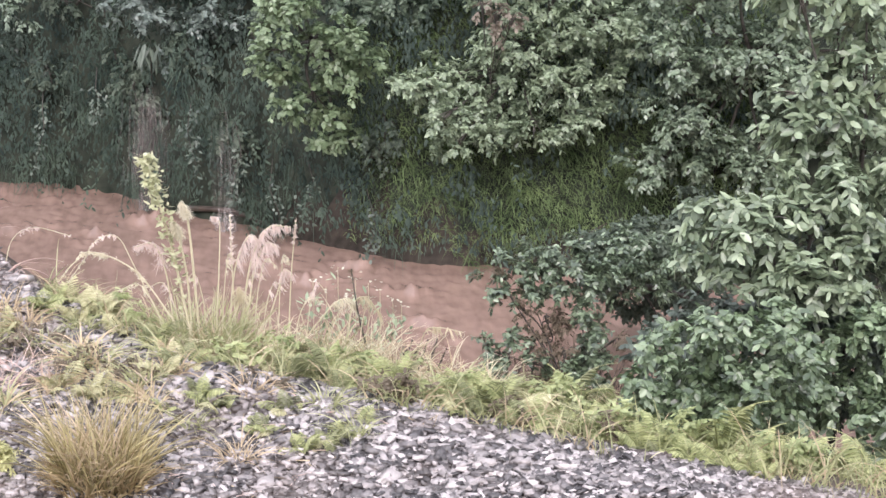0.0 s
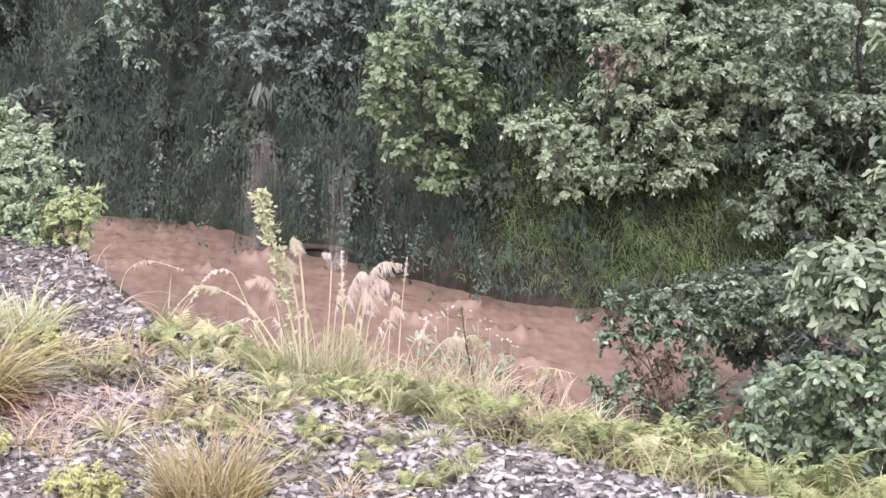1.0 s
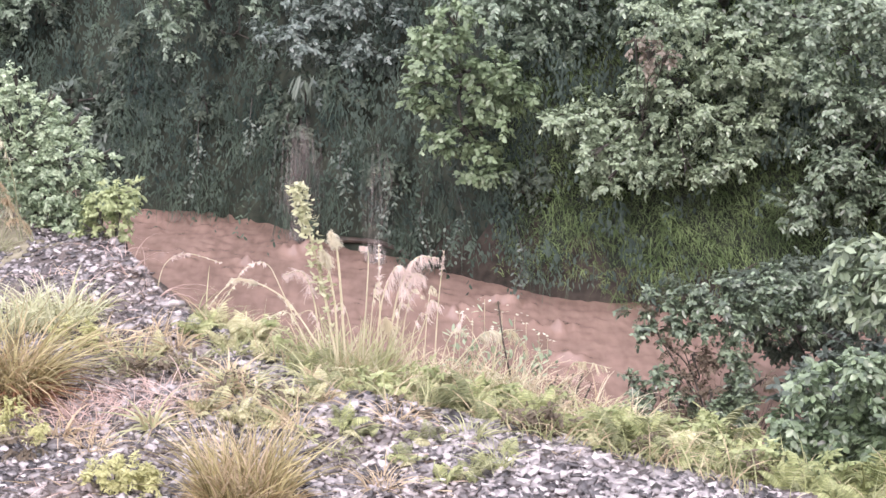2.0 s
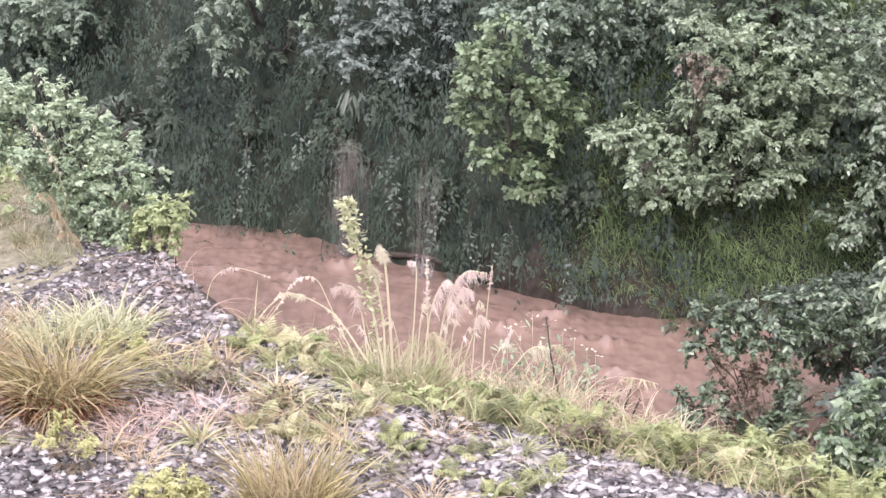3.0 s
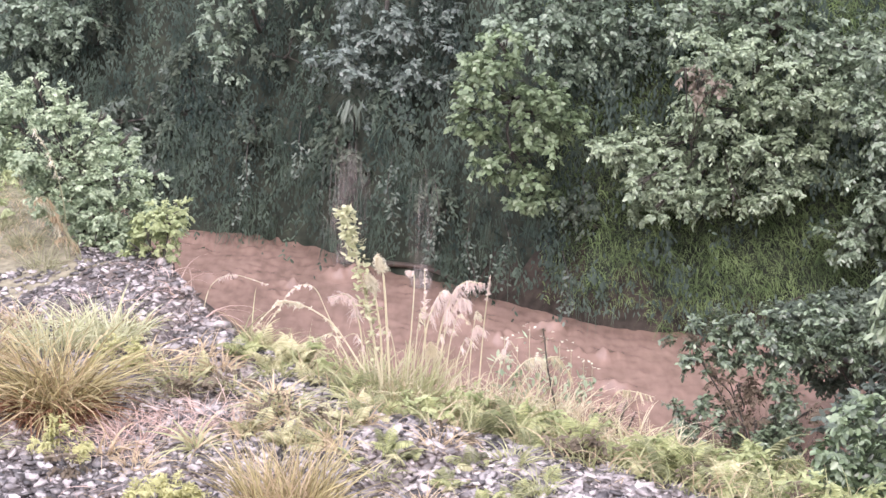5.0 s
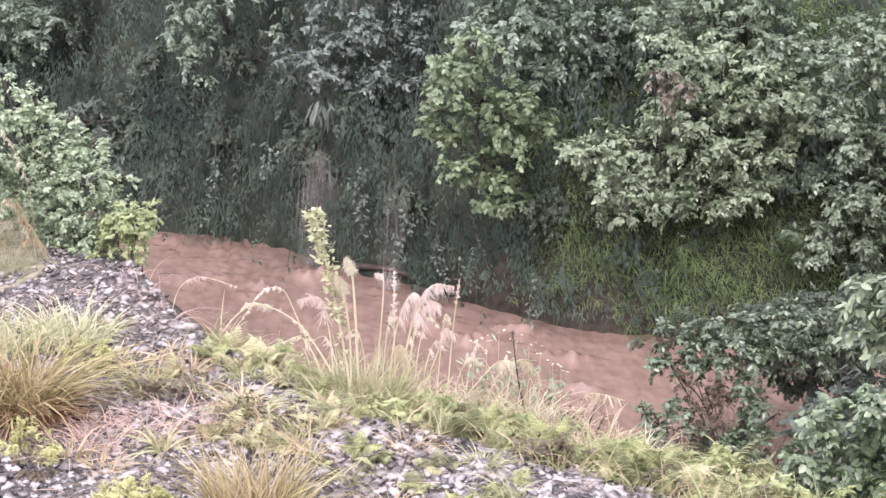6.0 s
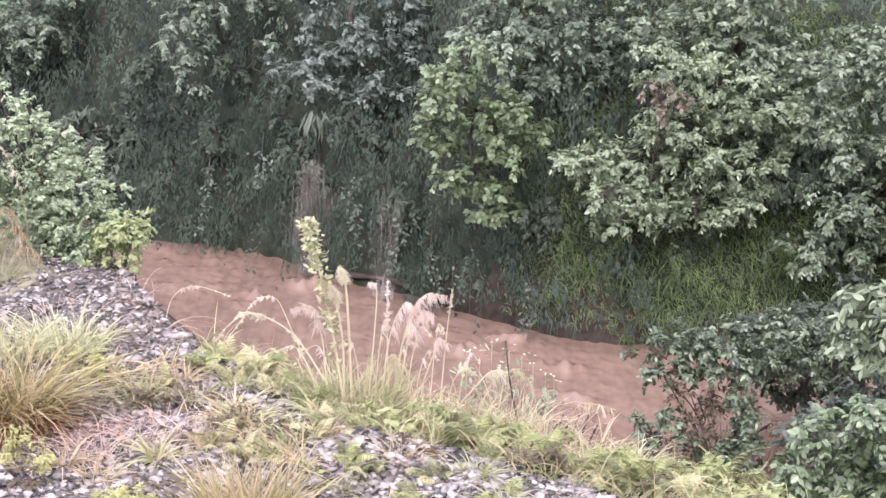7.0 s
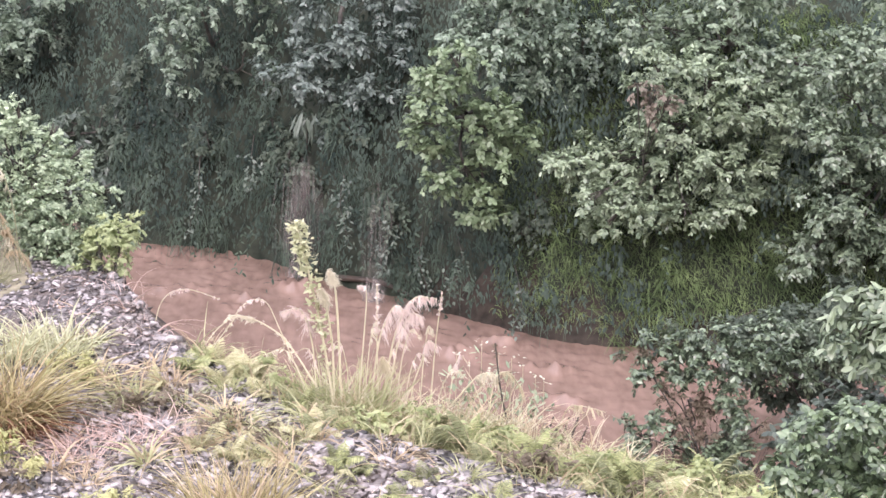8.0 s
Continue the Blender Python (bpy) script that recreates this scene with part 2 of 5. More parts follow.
# ---------------------------------------------------------------- the lie of the land
CREST = np.array([(-60, 66), (-9, 28), (-5.0, 21.8), (-3.2, 18.2), (-2.05, 16.4), (-1.6, 14.9), (-1.3, 14.3),
                  (-0.3, 12.75), (0.76, 12.05), (1.55, 11.4), (2.76, 10.5), (5, 9.4), (9, 9.0), (60, 9.0)], float)
FAR = np.array([(-60, 75), (-9, 29), (-5, 25.6), (-2.67, 23.6), (-1.2, 22.95), (-0.5, 22.1), (0.4, 21.4), (1.25, 20.6),
                (1.8, 20.05), (2.6, 19.8), (4.2, 19.35), (7, 18.5), (60, 17)], float)
WATER_Z = -1.5


TX = np.linspace(-60, 60, 4801)
soft = np.exp(-(np.arange(-24, 25) / 8.0) ** 2)
TY = np.convolve(np.pad(np.interp(TX, CREST[:, 0], CREST[:, 1]), 24, mode="edge"), soft / soft.sum(), mode="valid")


def crest_y(x):
    return np.interp(x, TX, TY)


KX = TX[1900:2900:4]
KY = TY[1900:2900:4]


def past_crest(x, y):
    """Metres beyond the edge of the shelf, square to it."""
    x, y = np.broadcast_arrays(np.asarray(x, float), np.asarray(y, float))
    p, q = x.ravel(), y.ravel()
    out = np.empty(len(p))
    for k in range(0, len(p), 20000):
        e = slice(k, k + 20000)
        out[e] = np.sqrt(((p[e, None] - KX) ** 2 + (q[e, None] - KY) ** 2).min(1))
    return (np.where(q < crest_y(p), -1, 1) * out).reshape(x.shape)


def far_y(x):
    return np.interp(x, FAR[:, 0], FAR[:, 1])


def lumps(x, y, s, seed=0.0):
    return (np.sin(x * s * 1.7 + 1.3 + seed) * np.cos(y * s * 1.3 + seed * 2) + 0.6 * np.sin(x * s * 3.1 + y * s * 2.7 + seed)
            + 0.4 * np.cos(x * s * 6.3 - y * s * 5.1 + 2 * seed)) / 2


def land(x, y):
    """Height of the ground: road, embankment, gravel shelf, drop to the river, steep far bank and hill."""
    x, y = np.asarray(x, float), np.asarray(y, float)
    c, fy = crest_y(x), far_y(x)
    shelf = 0.05 * lumps(x, y, 1.1) + 0.02 * lumps(x, y, 3.7, 2)
    pc = past_crest(x, y)
    shelf = shelf + 0.12 * np.exp(-((pc + 0.35) / 0.5) ** 2) - 0.08
    up = np.clip((8.6 - y) / 5.4, 0, 1)
    shelf = shelf + 2.9 * up * up * (3 - 2 * up)
    reach = 1.15 + 2.2 * np.clip((x + 1.7) / 1.7, 0, 1) + 1.7 * np.clip((x - 0.5) / 1.5, 0, 1)
    d = np.clip(pc / reach, 0, 1)
    drop = -2.2 * d ** 1.4 + 0.06 * lumps(x, y, 1.9, 1) * np.clip(d * 6, 0, 1)
    z = np.where(y < c, shelf, 0.02 + drop)
    e = y - fy
    bank = WATER_Z - 0.25 + 1.7 * np.clip(e + 0.15, -1, 4.5) + 0.9 * np.clip(e - 4.35, 0, 16) + 0.05 * np.clip(e - 20, 0, None)
    bank = bank + 0.25 * lumps(x, y, 0.8, 4) * np.clip(e, 0, 1) + 0.14 * lumps(x, y * 0.5, 2.4, 8) * np.exp(-4 * e * e)
    return np.where(e > -0.5, np.maximum(bank, -2.1), z)


def axis(lo, hi, step, far):
    inner = np.arange(lo, hi + 1e-6, step)
    grow = 1.28 ** np.arange(1, 40)
    out_hi = hi + step * np.cumsum(grow)
    out_lo = lo - step * np.cumsum(grow)
    return np.concatenate([out_lo[out_lo > -far][::-1], inner, out_hi[out_hi < far]])


gx, gy = axis(-6, 9, 0.11, 700), axis(1, 30, 0.11, 700)
X, Y = np.meshgrid(gx, gy)
Z = land(X, Y)
V = np.stack([X, Y, Z], -1).reshape(-1, 3)
nx, ny = len(gx), len(gy)
i = (np.arange(ny - 1)[:, None] * nx + np.arange(nx - 1)[None]).reshape(-1, 1)
Q = i + [0, 1, nx + 1, nx]
me = mesh_from("ground", V, [Q], [GRAVEL, SOIL, MOULD, TURF, ASPHALT, WET_SOIL], True)
cx, cy = V[Q].mean(1)[:, 0], V[Q].mean(1)[:, 1]
wob = 0.35 * lumps(cx, cy, 1.4, 3)
idx = np.where(cy > far_y(cx) - 0.4, 2, np.where(past_crest(cx, cy) > 0.12 + wob * 0.3, 1, 0))
idx = np.where((cx > 0.6 + wob) & (cy > far_y(cx) - 0.4) & (cy < far_y(cx) + 0.2 + 0.7 * wob), 5, idx)
idx = np.where((cy < crest_y(cx) + 0.5) & ((cx < -2.7 - (cy - 16.5) * 0.35 + wob) & (cy > 15.9 + wob)), 3, idx)
idx = np.where((cy < 8.7 + wob) & (cy < crest_y(cx)), 3, idx)
idx = np.where((cy < 2.6) & (cy > -4) & (cy < crest_y(cx)), 4, idx)
me.polygons.foreach_set("material_index", idx.astype(np.int32))
ground = tagged(new("ground", me), "grey gravel shelf and soil banks beside a river", "ground", kind="structure")

# ---------------------------------------------------------------- the river in flood
wx = np.concatenate([np.arange(-58, -7, 1.0), np.arange(-7, 6.01, 0.036), np.arange(7, 58, 1.0)])
wy = np.linspace(-0.02, 1.0, 190)
WX = np.repeat(wx[None], len(wy), 0)
lo, hi = crest_y(WX) + 2.2, far_y(WX) + 0.35
WY = lo + (hi - lo) * wy[:, None]
WAVES = [(-1.96, 22.96, 0.028, 0.34), (-1.59, 23.23, 0.028, 0.25), (-1.34, 21.25, 0.034, 0.15), (-0.76, 21.79, 0.046, 0.3), (0.1, 22.13, 0.046, 0.35), (0.44, 20.12, 0.046, 0.3), (0.92, 19.47, 0.046, 0.3), (1.33, 19.86, 0.039, 0.25), (1.77, 19.04, 0.039, 0.25), (-0.48, 20.6, 0.034, 0.2), (-2.13, 21.4, 0.034, 0.25), (1.86, 17.62, 0.034, 0.2), (1.8, 18.18, 0.034, 0.2), (-2.35, 23.07, 0.028, 0.3)]
# flow runs along the banks
fl = np.stack([1.0 * WX - 0.12 * WY, 0.42 * WY + 0.15 * WX], -1)


def octave(p, s, k):
    out = np.empty(p.shape[:2])
    for a in range(p.shape[0]):
        for c_ in range(p.shape[1]):
            out[a, c_] = noise.noise((p[a, c_, 0] * s, p[a, c_, 1] * s * 1.3, k))
    return out


o1, o2, o3 = octave(fl, 0.9, 0.0), octave(fl, 2.3, 7.0), octave(fl, 5.5, 13.0)
o4 = octave(fl, 11.0, 19.0)
swell = 0.05 * o1 + 0.10 * (0.5 - np.abs(o2)) * np.clip(2.2 * o1 - 0.25, 0, 1) + 0.02 * (0.5 - np.abs(o3)) + (0.012 + 0.045 * np.clip(1.5 * o1 + 1.5 * o2 - 0.1, 0, 1)) * o4 - 0.03
swell = swell * (0.35 + 0.65 * np.clip(wy * 1.25 - 0.1, 0, 1) ** 0.8)[:, None]
# standing waves where the current breaks
for sx_, sy_, sh_, sw_ in WAVES:
    u_ = (0.8 * (WX - sx_) - 0.6 * (WY - sy_)) / sw_
    v_ = (0.6 * (WX - sx_) + 0.8 * (WY - sy_)) / (sw_ * 0.55)
    swell = swell + 1.3 * sh_ * np.exp(-u_ ** 2 - v_ ** 2) * (1 + 1.6 * o3 + 1.8 * o4) - 0.6 * sh_ * np.exp(-u_ ** 2 - (v_ + 1.5) ** 2)
swell = swell * np.clip((1.02 - wy) / 0.08, 0.25, 1)[:, None]
wn_y, wn_x = len(wy), len(wx)
V = np.stack([WX, WY, WATER_Z + swell], -1).reshape(-1, 3)
i = (np.arange(wn_y - 1)[:, None] * wn_x + np.arange(wn_x - 1)[None]).reshape(-1, 1)
tagged(new("water", mesh_from("water", V, [i + [0, 1, wn_x + 1, wn_x]], WATER, True)),
       "turbid reddish-brown flood water with choppy waves", "river", kind="structure")


# ---------------------------------------------------------------- trees and bushes
def sprays(O, A, L, n, leaf, width, droop, tilt=0.42, simple=False):
    """Leafy twigs: n leaves along each twig that starts at O along A."""
    S = len(O)
    t = np.linspace(0.12, 1.0, n)[None, :, None] + rng.uniform(-0.04, 0.04, (S, n, 1))
    L = L[:, None, None]
    P = O[:, None] + A[:, None] * L * t
    P[..., 2] -= droop * L[..., 0] * t[..., 0] ** 2
    side = unit(np.cross(A, [0, 0, 1.0]))[:, None] * np.where(np.arange(n) % 2, 1, -1)[None, :, None]
    D = A[:, None] * 0.55 + side * 0.8 + rng.normal(size=(S, n, 3)) * 0.35
    D[..., 2] -= 0.42 + droop * 0.7 * t[..., 0]
    N = np.array([0, -0.08, 0.75]) + A[:, None] * 0.75 + rng.normal(size=(S, n, 3)) * tilt
    k = S * n
    ll = leaf * rng.uniform(0.65, 1.25, k)
    return leaves(P.reshape(k, 3), D.reshape(k, 3), unit(N).reshape(k, 3), ll, ll * width * rng.uniform(0.85, 1.15, k), simple=simple)


def crown(lobes, leaf=0.1, width=0.5, cover=2.4, per=9, droop=0.3, tilt=0.36, depth=1.0, simple=False, flat=0.95):
    """Foliage of many sprays in uneven lobes with gaps between; flat below 1 lays the boughs in shelves."""
    out, hubs, full = [], [], []
    for x, y, z, r in lobes:
        full.append((x, y, z, r * 0.84, True))
        if r > 0.16:
            for _ in range(5):
                d = unit(rng.normal(size=3) * [1, 0.7, 0.9] + [0, -0.3, 0.15])
                full.append((x + d[0] * r * 0.88, y + d[1] * r * 0.85, z + d[2] * r * 0.82, r * rng.uniform(0.26, 0.48), False))
    for x, y, z, r, main in full:
        y = y + rng.uniform(-0.35, 0.35) * depth * min(1.0, r * 2)
        if main:
            hubs.append((x, y, z, r))
        n = max(6, int((0.5 if main else 0.74) * cover * 4 * math.pi * r * r / (leaf * leaf * width * 0.62) / per))
        # twigs come in boughs with gaps between
        bough = unit(rng.normal(size=(max(3, n // 9), 3)))
        d = unit(bough[rng.integers(0, len(bough), n)] + rng.normal(size=(n, 3)) * 0.24)
        d[:, 2] = np.abs(d[:, 2]) * np.where(rng.random(n) < 0.62, 1, -1)
        wob = 1 + 0.22 * np.sin(d[:, 0] * 5 + x * 7) + 0.18 * np.cos(d[:, 2] * 6 + z * 5 + d[:, 1] * 4)
        rad = r * (0.30 + 0.55 * rng.random(n) ** 0.6) * wob
        O = np.array([x, y, z]) + d * rad[:, None] * [1 + 0.3 * (0.95 - flat), 1.1, flat]
        A = unit(d + [0, -0.12, 0.10] + rng.normal(size=(n, 3)) * 0.35)
        out.append(sprays(O, A, rng.uniform(0.45, 0.9, n) * max(0.55 * r, 2.2 * leaf), per, leaf, width, droop, tilt, simple))
    return join(out), hubs


def woody(base, hubs, r0=0.06, kind_r=0.014):
    """Trunk from the base to the middle of the crown, and a limb to every lobe."""
    size = np.array(hubs)[:, 3]
    hubs = np.array(hubs)[:, :3]
    top = hubs.mean(0) * 0.75 + hubs[np.argmax(hubs[:, 2])] * 0.25
    base = np.array(base)
    mid = base * 0.45 + top * 0.55 + rng.normal(size=3) * 0.08
    mid[2] -= 0.1
    spine = curve([base, mid, top], 10)
    trunk = tube(spine, [r0, r0 * 0.7, r0 * 0.35], 8)
    limbs = []
    for h, hr in zip(hubs, size):
        s = spine[rng.integers(4, 9)]
        m_ = (s + h) / 2 + rng.normal(size=3) * 0.15 * hr + [0, 0, 0.12 * hr]
        one = [tube(curve([s, m_, h], 7), [r0 * 0.42, kind_r * 0.5], 5)]
        for _ in range(4):
            e = h + rng.normal(size=3) * 0.42 * hr
            one.append(tube(curve([h * 0.6 + m_ * 0.4, (h + e) / 2 + [0, 0, 0.03], e], 5), [kind_r * 0.6, kind_r * 0.2], 4))
        limbs.append(join(one))
    return trunk, limbs


def tree(name, base_xy, lobes, mat, label, category="tree", group="", r0=0.06, limbs=True, recede=0.0, **kw):
    top = max(l[2] for l in lobes)
    lobes = [(x, y + recede * (top - z), z, r) for x, y, z, r in lobes]
    z = float(land(base_xy[0], base_xy[1]))
    base = (base_xy[0], base_xy[1], z - 0.05)
    root = thing(name, base, label, category, group)
    (V, F), hubs = crown(lobes, **kw)
    o = np.array(base)
    t, l = woody(base, hubs, r0)
    stem = part("trunk", mesh_from("trunk", t[0] - o, t[1], BARK, True), root)
    for v, f in l if limbs else []:
        part("limb", mesh_from("limb", v - o, f, BARK, True), stem)
    part("crown", mesh_from("crown", V - o, F, mat), root)
    return root


RIVER_TREES = "trees over the far bank"
tree("broadleaf_tree", (1.0, 22.0), [
    (0.64, 20.10, 1.04, 0.32), (0.58, 20.10, 0.56, 0.31), (1.10, 20.10, 0.54, 0.39), (0.95, 20.10, 0.02, 0.34), (1.38, 20.10, 0.43, 0.27), (1.15, 20.10, -0.32, 0.22), (0.78, 20.10, 1.29, 0.22)],
    LEAF_LIGHT, "light yellowish-green leafy tree hanging over the river bank", group=RIVER_TREES, leaf=0.058, width=0.62, cover=1.35, simple=True, flat=0.7, recede=0.35)
tree("broadleaf_tree", (1.9, 22.8), [
    (1.20, 20.75, 1.33, 0.46), (1.70, 20.75, 1.43, 0.49), (2.22, 20.75, 1.20, 0.40), (1.72, 20.75, 0.88, 0.36), (0.91, 20.75, 1.39, 0.26), (1.46, 20.75, 2.04, 0.58)],
    LEAF_SAGE, "sage-green leafy tree behind a lighter tree on the bank", group=RIVER_TREES, leaf=0.055, width=0.52, cover=1.2, simple=True, flat=0.6, recede=0.3)
tree("broadleaf_tree", (3.4, 20.9), [
    (2.00, 19.60, 0.28, 0.30), (2.52, 19.60, 0.32, 0.44), (2.29, 19.60, -0.10, 0.32), (2.93, 19.60, 0.74, 0.47),
    (2.80, 19.60, 0.02, 0.38), (3.33, 19.60, 0.34, 0.40), (3.73, 19.60, 0.98, 0.42), (3.88, 19.60, 0.17, 0.40),
    (3.23, 19.60, 1.22, 0.36), (4.24, 19.60, 0.56, 0.42), (2.69, 19.60, 1.31, 0.30), (1.84, 19.50, 0.33, 0.17), (2.30, 19.05, -0.28, 0.16), (2.62, 19.1, -0.16, 0.20), (3.05, 19.1, -0.10, 0.24), (3.45, 19.1, -0.02, 0.24), (2.15, 19.1, 0.05, 0.18)],
    LEAF_MID, "large spreading tree with pale glossy wet leaves", group=RIVER_TREES, leaf=0.050, width=0.46, cover=1.05, r0=0.024, simple=True, flat=0.55, recede=0.4)
tree("broadleaf_tree", (5.2, 20.3), [
    (4.47, 18.90, 1.21, 0.51), (4.48, 18.90, 0.25, 0.42), (5.07, 18.90, 0.79, 0.51), (5.60, 18.90, 1.32, 0.56), (4.79, 18.90, 1.73, 0.56), (4.85, 18.90, -0.39, 0.39), (5.65, 18.90, 0.10, 0.49), (6.46, 18.90, 0.76, 0.61), (4.30, 18.90, 0.71, 0.33), (4.58, 18.90, -0.18, 0.33), (5.24, 18.90, -0.22, 0.37), (6.36, 18.90, -0.18, 0.56), (4.16, 18.90, -0.41, 0.28)],
    LEAF_DEEP, "dark green leafy tree beside the spreading tree", group=RIVER_TREES, leaf=0.055, width=0.5, cover=1.3, r0=0.06, simple=True, flat=0.6, recede=0.25)
tree("broadleaf_tree", (-4.3, 26.6), [
    (-4.33, 25.40, 0.72, 0.34), (-4.50, 25.40, 0.30, 0.28), (-4.67, 25.40, 0.67, 0.32),
    (-4.08, 25.40, 1.18, 0.42), (-5.15, 25.40, 0.73, 0.42), (-5.02, 25.40, 0.18, 0.32)],
    LEAF_SAGE, "sage-green tree far up the river bank", group=RIVER_TREES, leaf=0.062, cover=1.3, r0=0.04, limbs=False, simple=True, flat=0.65)
tree("broadleaf_tree", (-1.9, 24.6), [
    (-2.30, 23.60, 1.05, 0.22), (-2.20, 23.60, 0.73, 0.20), (-2.37, 23.60, 0.46, 0.16), (-2.01, 23.60, 1.19, 0.20), (-2.50, 23.60, 0.78, 0.16),
    (-2.16, 23.60, 0.30, 0.10), (-1.66, 23.60, 1.55, 0.33), (-2.49, 23.60, 1.52, 0.33), (-1.27, 23.60, 1.15, 0.14), (-1.32, 23.60, 0.85, 0.12),
    (-1.18, 23.60, 1.44, 0.20), (-2.11, 23.60, 1.60, 0.33)],
    LEAF_SAGE, "tree with drooping pale leafy boughs over the bank", group=RIVER_TREES, leaf=0.06, width=0.5, droop=0.5, cover=1.25, r0=0.04, limbs=False, simple=True, flat=0.75)
tree("broadleaf_tree", (-0.2, 24.0), [
    (-0.79, 22.60, 0.56, 0.26), (-0.42, 22.60, 0.34, 0.24), (-0.05, 22.60, 0.50, 0.28), (0.27, 22.60, 0.30, 0.22), (-0.54, 22.60, 0.08, 0.15),
    (-0.16, 22.60, 0.06, 0.15), (0.15, 22.60, 0.02, 0.15), (-0.91, 22.70, 0.90, 0.30), (-0.30, 22.70, 0.97, 0.34), (0.32, 22.70, 0.86, 0.30),
    (-1.16, 22.70, 0.68, 0.18), (-0.62, 22.80, 1.5, 0.36), (0.10, 22.80, 1.5, 0.38), (0.40, 22.50, -0.20, 0.12)],
    LEAF_BLUE, "dark leafy tree above the thin waterfalls", group=RIVER_TREES, leaf=0.06, width=0.5, cover=1.15, r0=0.04, limbs=False, simple=True, flat=0.65)
tree("broadleaf_tree", (-2.7, 25.3), [
    (-3.05, 24.2, -0.50, 0.24), (-2.58, 24.2, -0.42, 0.26), (-2.25, 24.2, -0.66, 0.22), (-3.26, 24.2, -0.86, 0.22), (-1.91, 24.0, -0.34, 0.20),
    (-1.58, 23.8, -0.66, 0.17), (-2.91, 24.4, 0.02, 0.22), (-2.45, 24.3, 0.05, 0.22), (-3.6, 24.4, -0.45, 0.24), (-2.9, 24.1, -1.0, 0.18)],
    LEAF_DARK, "dark tree with drooping narrow leaves over the bank", group=RIVER_TREES, leaf=0.095, width=0.32, droop=0.6, cover=1.1, simple=True, flat=0.8)
tree("broadleaf_tree", (3.6, 21.2), [
    (2.92, 20.20, 1.54, 0.34), (3.37, 20.20, 1.47, 0.37), (3.81, 20.20, 1.42, 0.37), (4.26, 20.20, 1.26, 0.43), (3.56, 20.20, 1.96, 0.51), (2.56, 20.20, 1.65, 0.28)],
    LEAF_DEEP, "green leafy tree behind the spreading tree", group=RIVER_TREES, leaf=0.06, width=0.5, cover=1.0, simple=True, flat=0.65)
bamboo = thing("bamboo_grass", (-0.75, 23.0, float(land(-0.75, 23.0))), "clump of long narrow pale leaves above a trickle", "bamboo")
o = np.array(bamboo.location)
hub = np.array([-0.75, 22.36, 0.24])
v, f = tube(curve([o - o, (hub - o) * 0.6 + [0, 0, 0.12], hub - o], 8), [0.012, 0.005], 5)
part("stem", mesh_from("stem", v, f, BARK, True), bamboo)
n = 22
a = rng.uniform(-1, 1, n)
v, f = leaves(hub - o + np.stack([a * 0.12, rng.uniform(-0.06, 0.08, n), rng.uniform(-0.06, 0.05, n)], -1), np.stack([a * 0.3 + rng.normal(size=n) * 0.28, rng.uniform(-0.4, 0.0, n), np.full(n, -1.0)], -1),
              np.stack([a * 0.3, np.full(n, -0.8), np.full(n, 0.5)], -1), rng.uniform(0.18, 0.30, n), rng.uniform(0.022, 0.034, n), simple=True)
part("foliage", mesh_from("foliage", v, f, LEAF_DARK), bamboo)
tree("withered_bough", (2.9, 20.5), [(2.58, 19.25, 1.14, 0.13), (2.74, 19.25, 1.10, 0.12), (2.45, 19.25, 1.2, 0.08), (2.66, 19.25, 1.0, 0.09)], LEAF_DRY,
     "withered reddish-brown bough among green leaves", "bough", leaf=0.05, cover=1.6, r0=0.006)
# trees higher on the hill, mostly unseen, added to shade the far bank
for k, (hx, hy) in enumerate([(-7.5, 32), (-4.2, 30.5), (-1.0, 29), (2.2, 27.4), (5.2, 26.4), (8.6, 24.6), (-10.8, 35)]):
    hz = float(land(hx, hy))
    tree("shade_tree", (hx, hy), [(hx + rng.uniform(-1.3, 1.3), hy - 1.2 + rng.uniform(-0.9, 0.7), hz + rng.uniform(0.2, 2.6), rng.uniform(0.8, 1.15))
                                 for _ in range(7)],
         LEAF_DARK, "hillside tree above the view, added to shade the far bank", group="hillside woods", leaf=0.25, cover=1.1, r0=0.13, simple=True)
tree("shrub", (2.95, 15.7), [
    (2.12, 16.0, -0.44, 0.12), (2.28, 16.0, -0.36, 0.15), (2.52, 16.0, -0.32, 0.17), (2.79, 16.0, -0.27, 0.18), (3.06, 16.0, -0.27, 0.18), (3.33, 16.1, -0.30, 0.20),
    (2.35, 16.0, -0.54, 0.15), (2.20, 16.0, -0.60, 0.10), (2.62, 16.0, -0.50, 0.17), (2.90, 16.0, -0.53, 0.17), (2.93, 15.95, -0.72, 0.15), (2.95, 15.9, -0.88, 0.16),
    (2.94, 15.9, -1.04, 0.17), (2.92, 15.85, -1.20, 0.19), (3.10, 15.85, -1.22, 0.15), (3.26, 16.1, -0.52, 0.18), (3.60, 16.2, -0.34, 0.24), (3.88, 16.2, -0.38, 0.26), (3.62, 16.2, -0.62, 0.16)],
    LEAF_GLOSS, "dark glossy-leaved bush leaning over the water's edge", "shrub", leaf=0.046, width=0.46, cover=2.0, r0=0.012, limbs=False, simple=True)
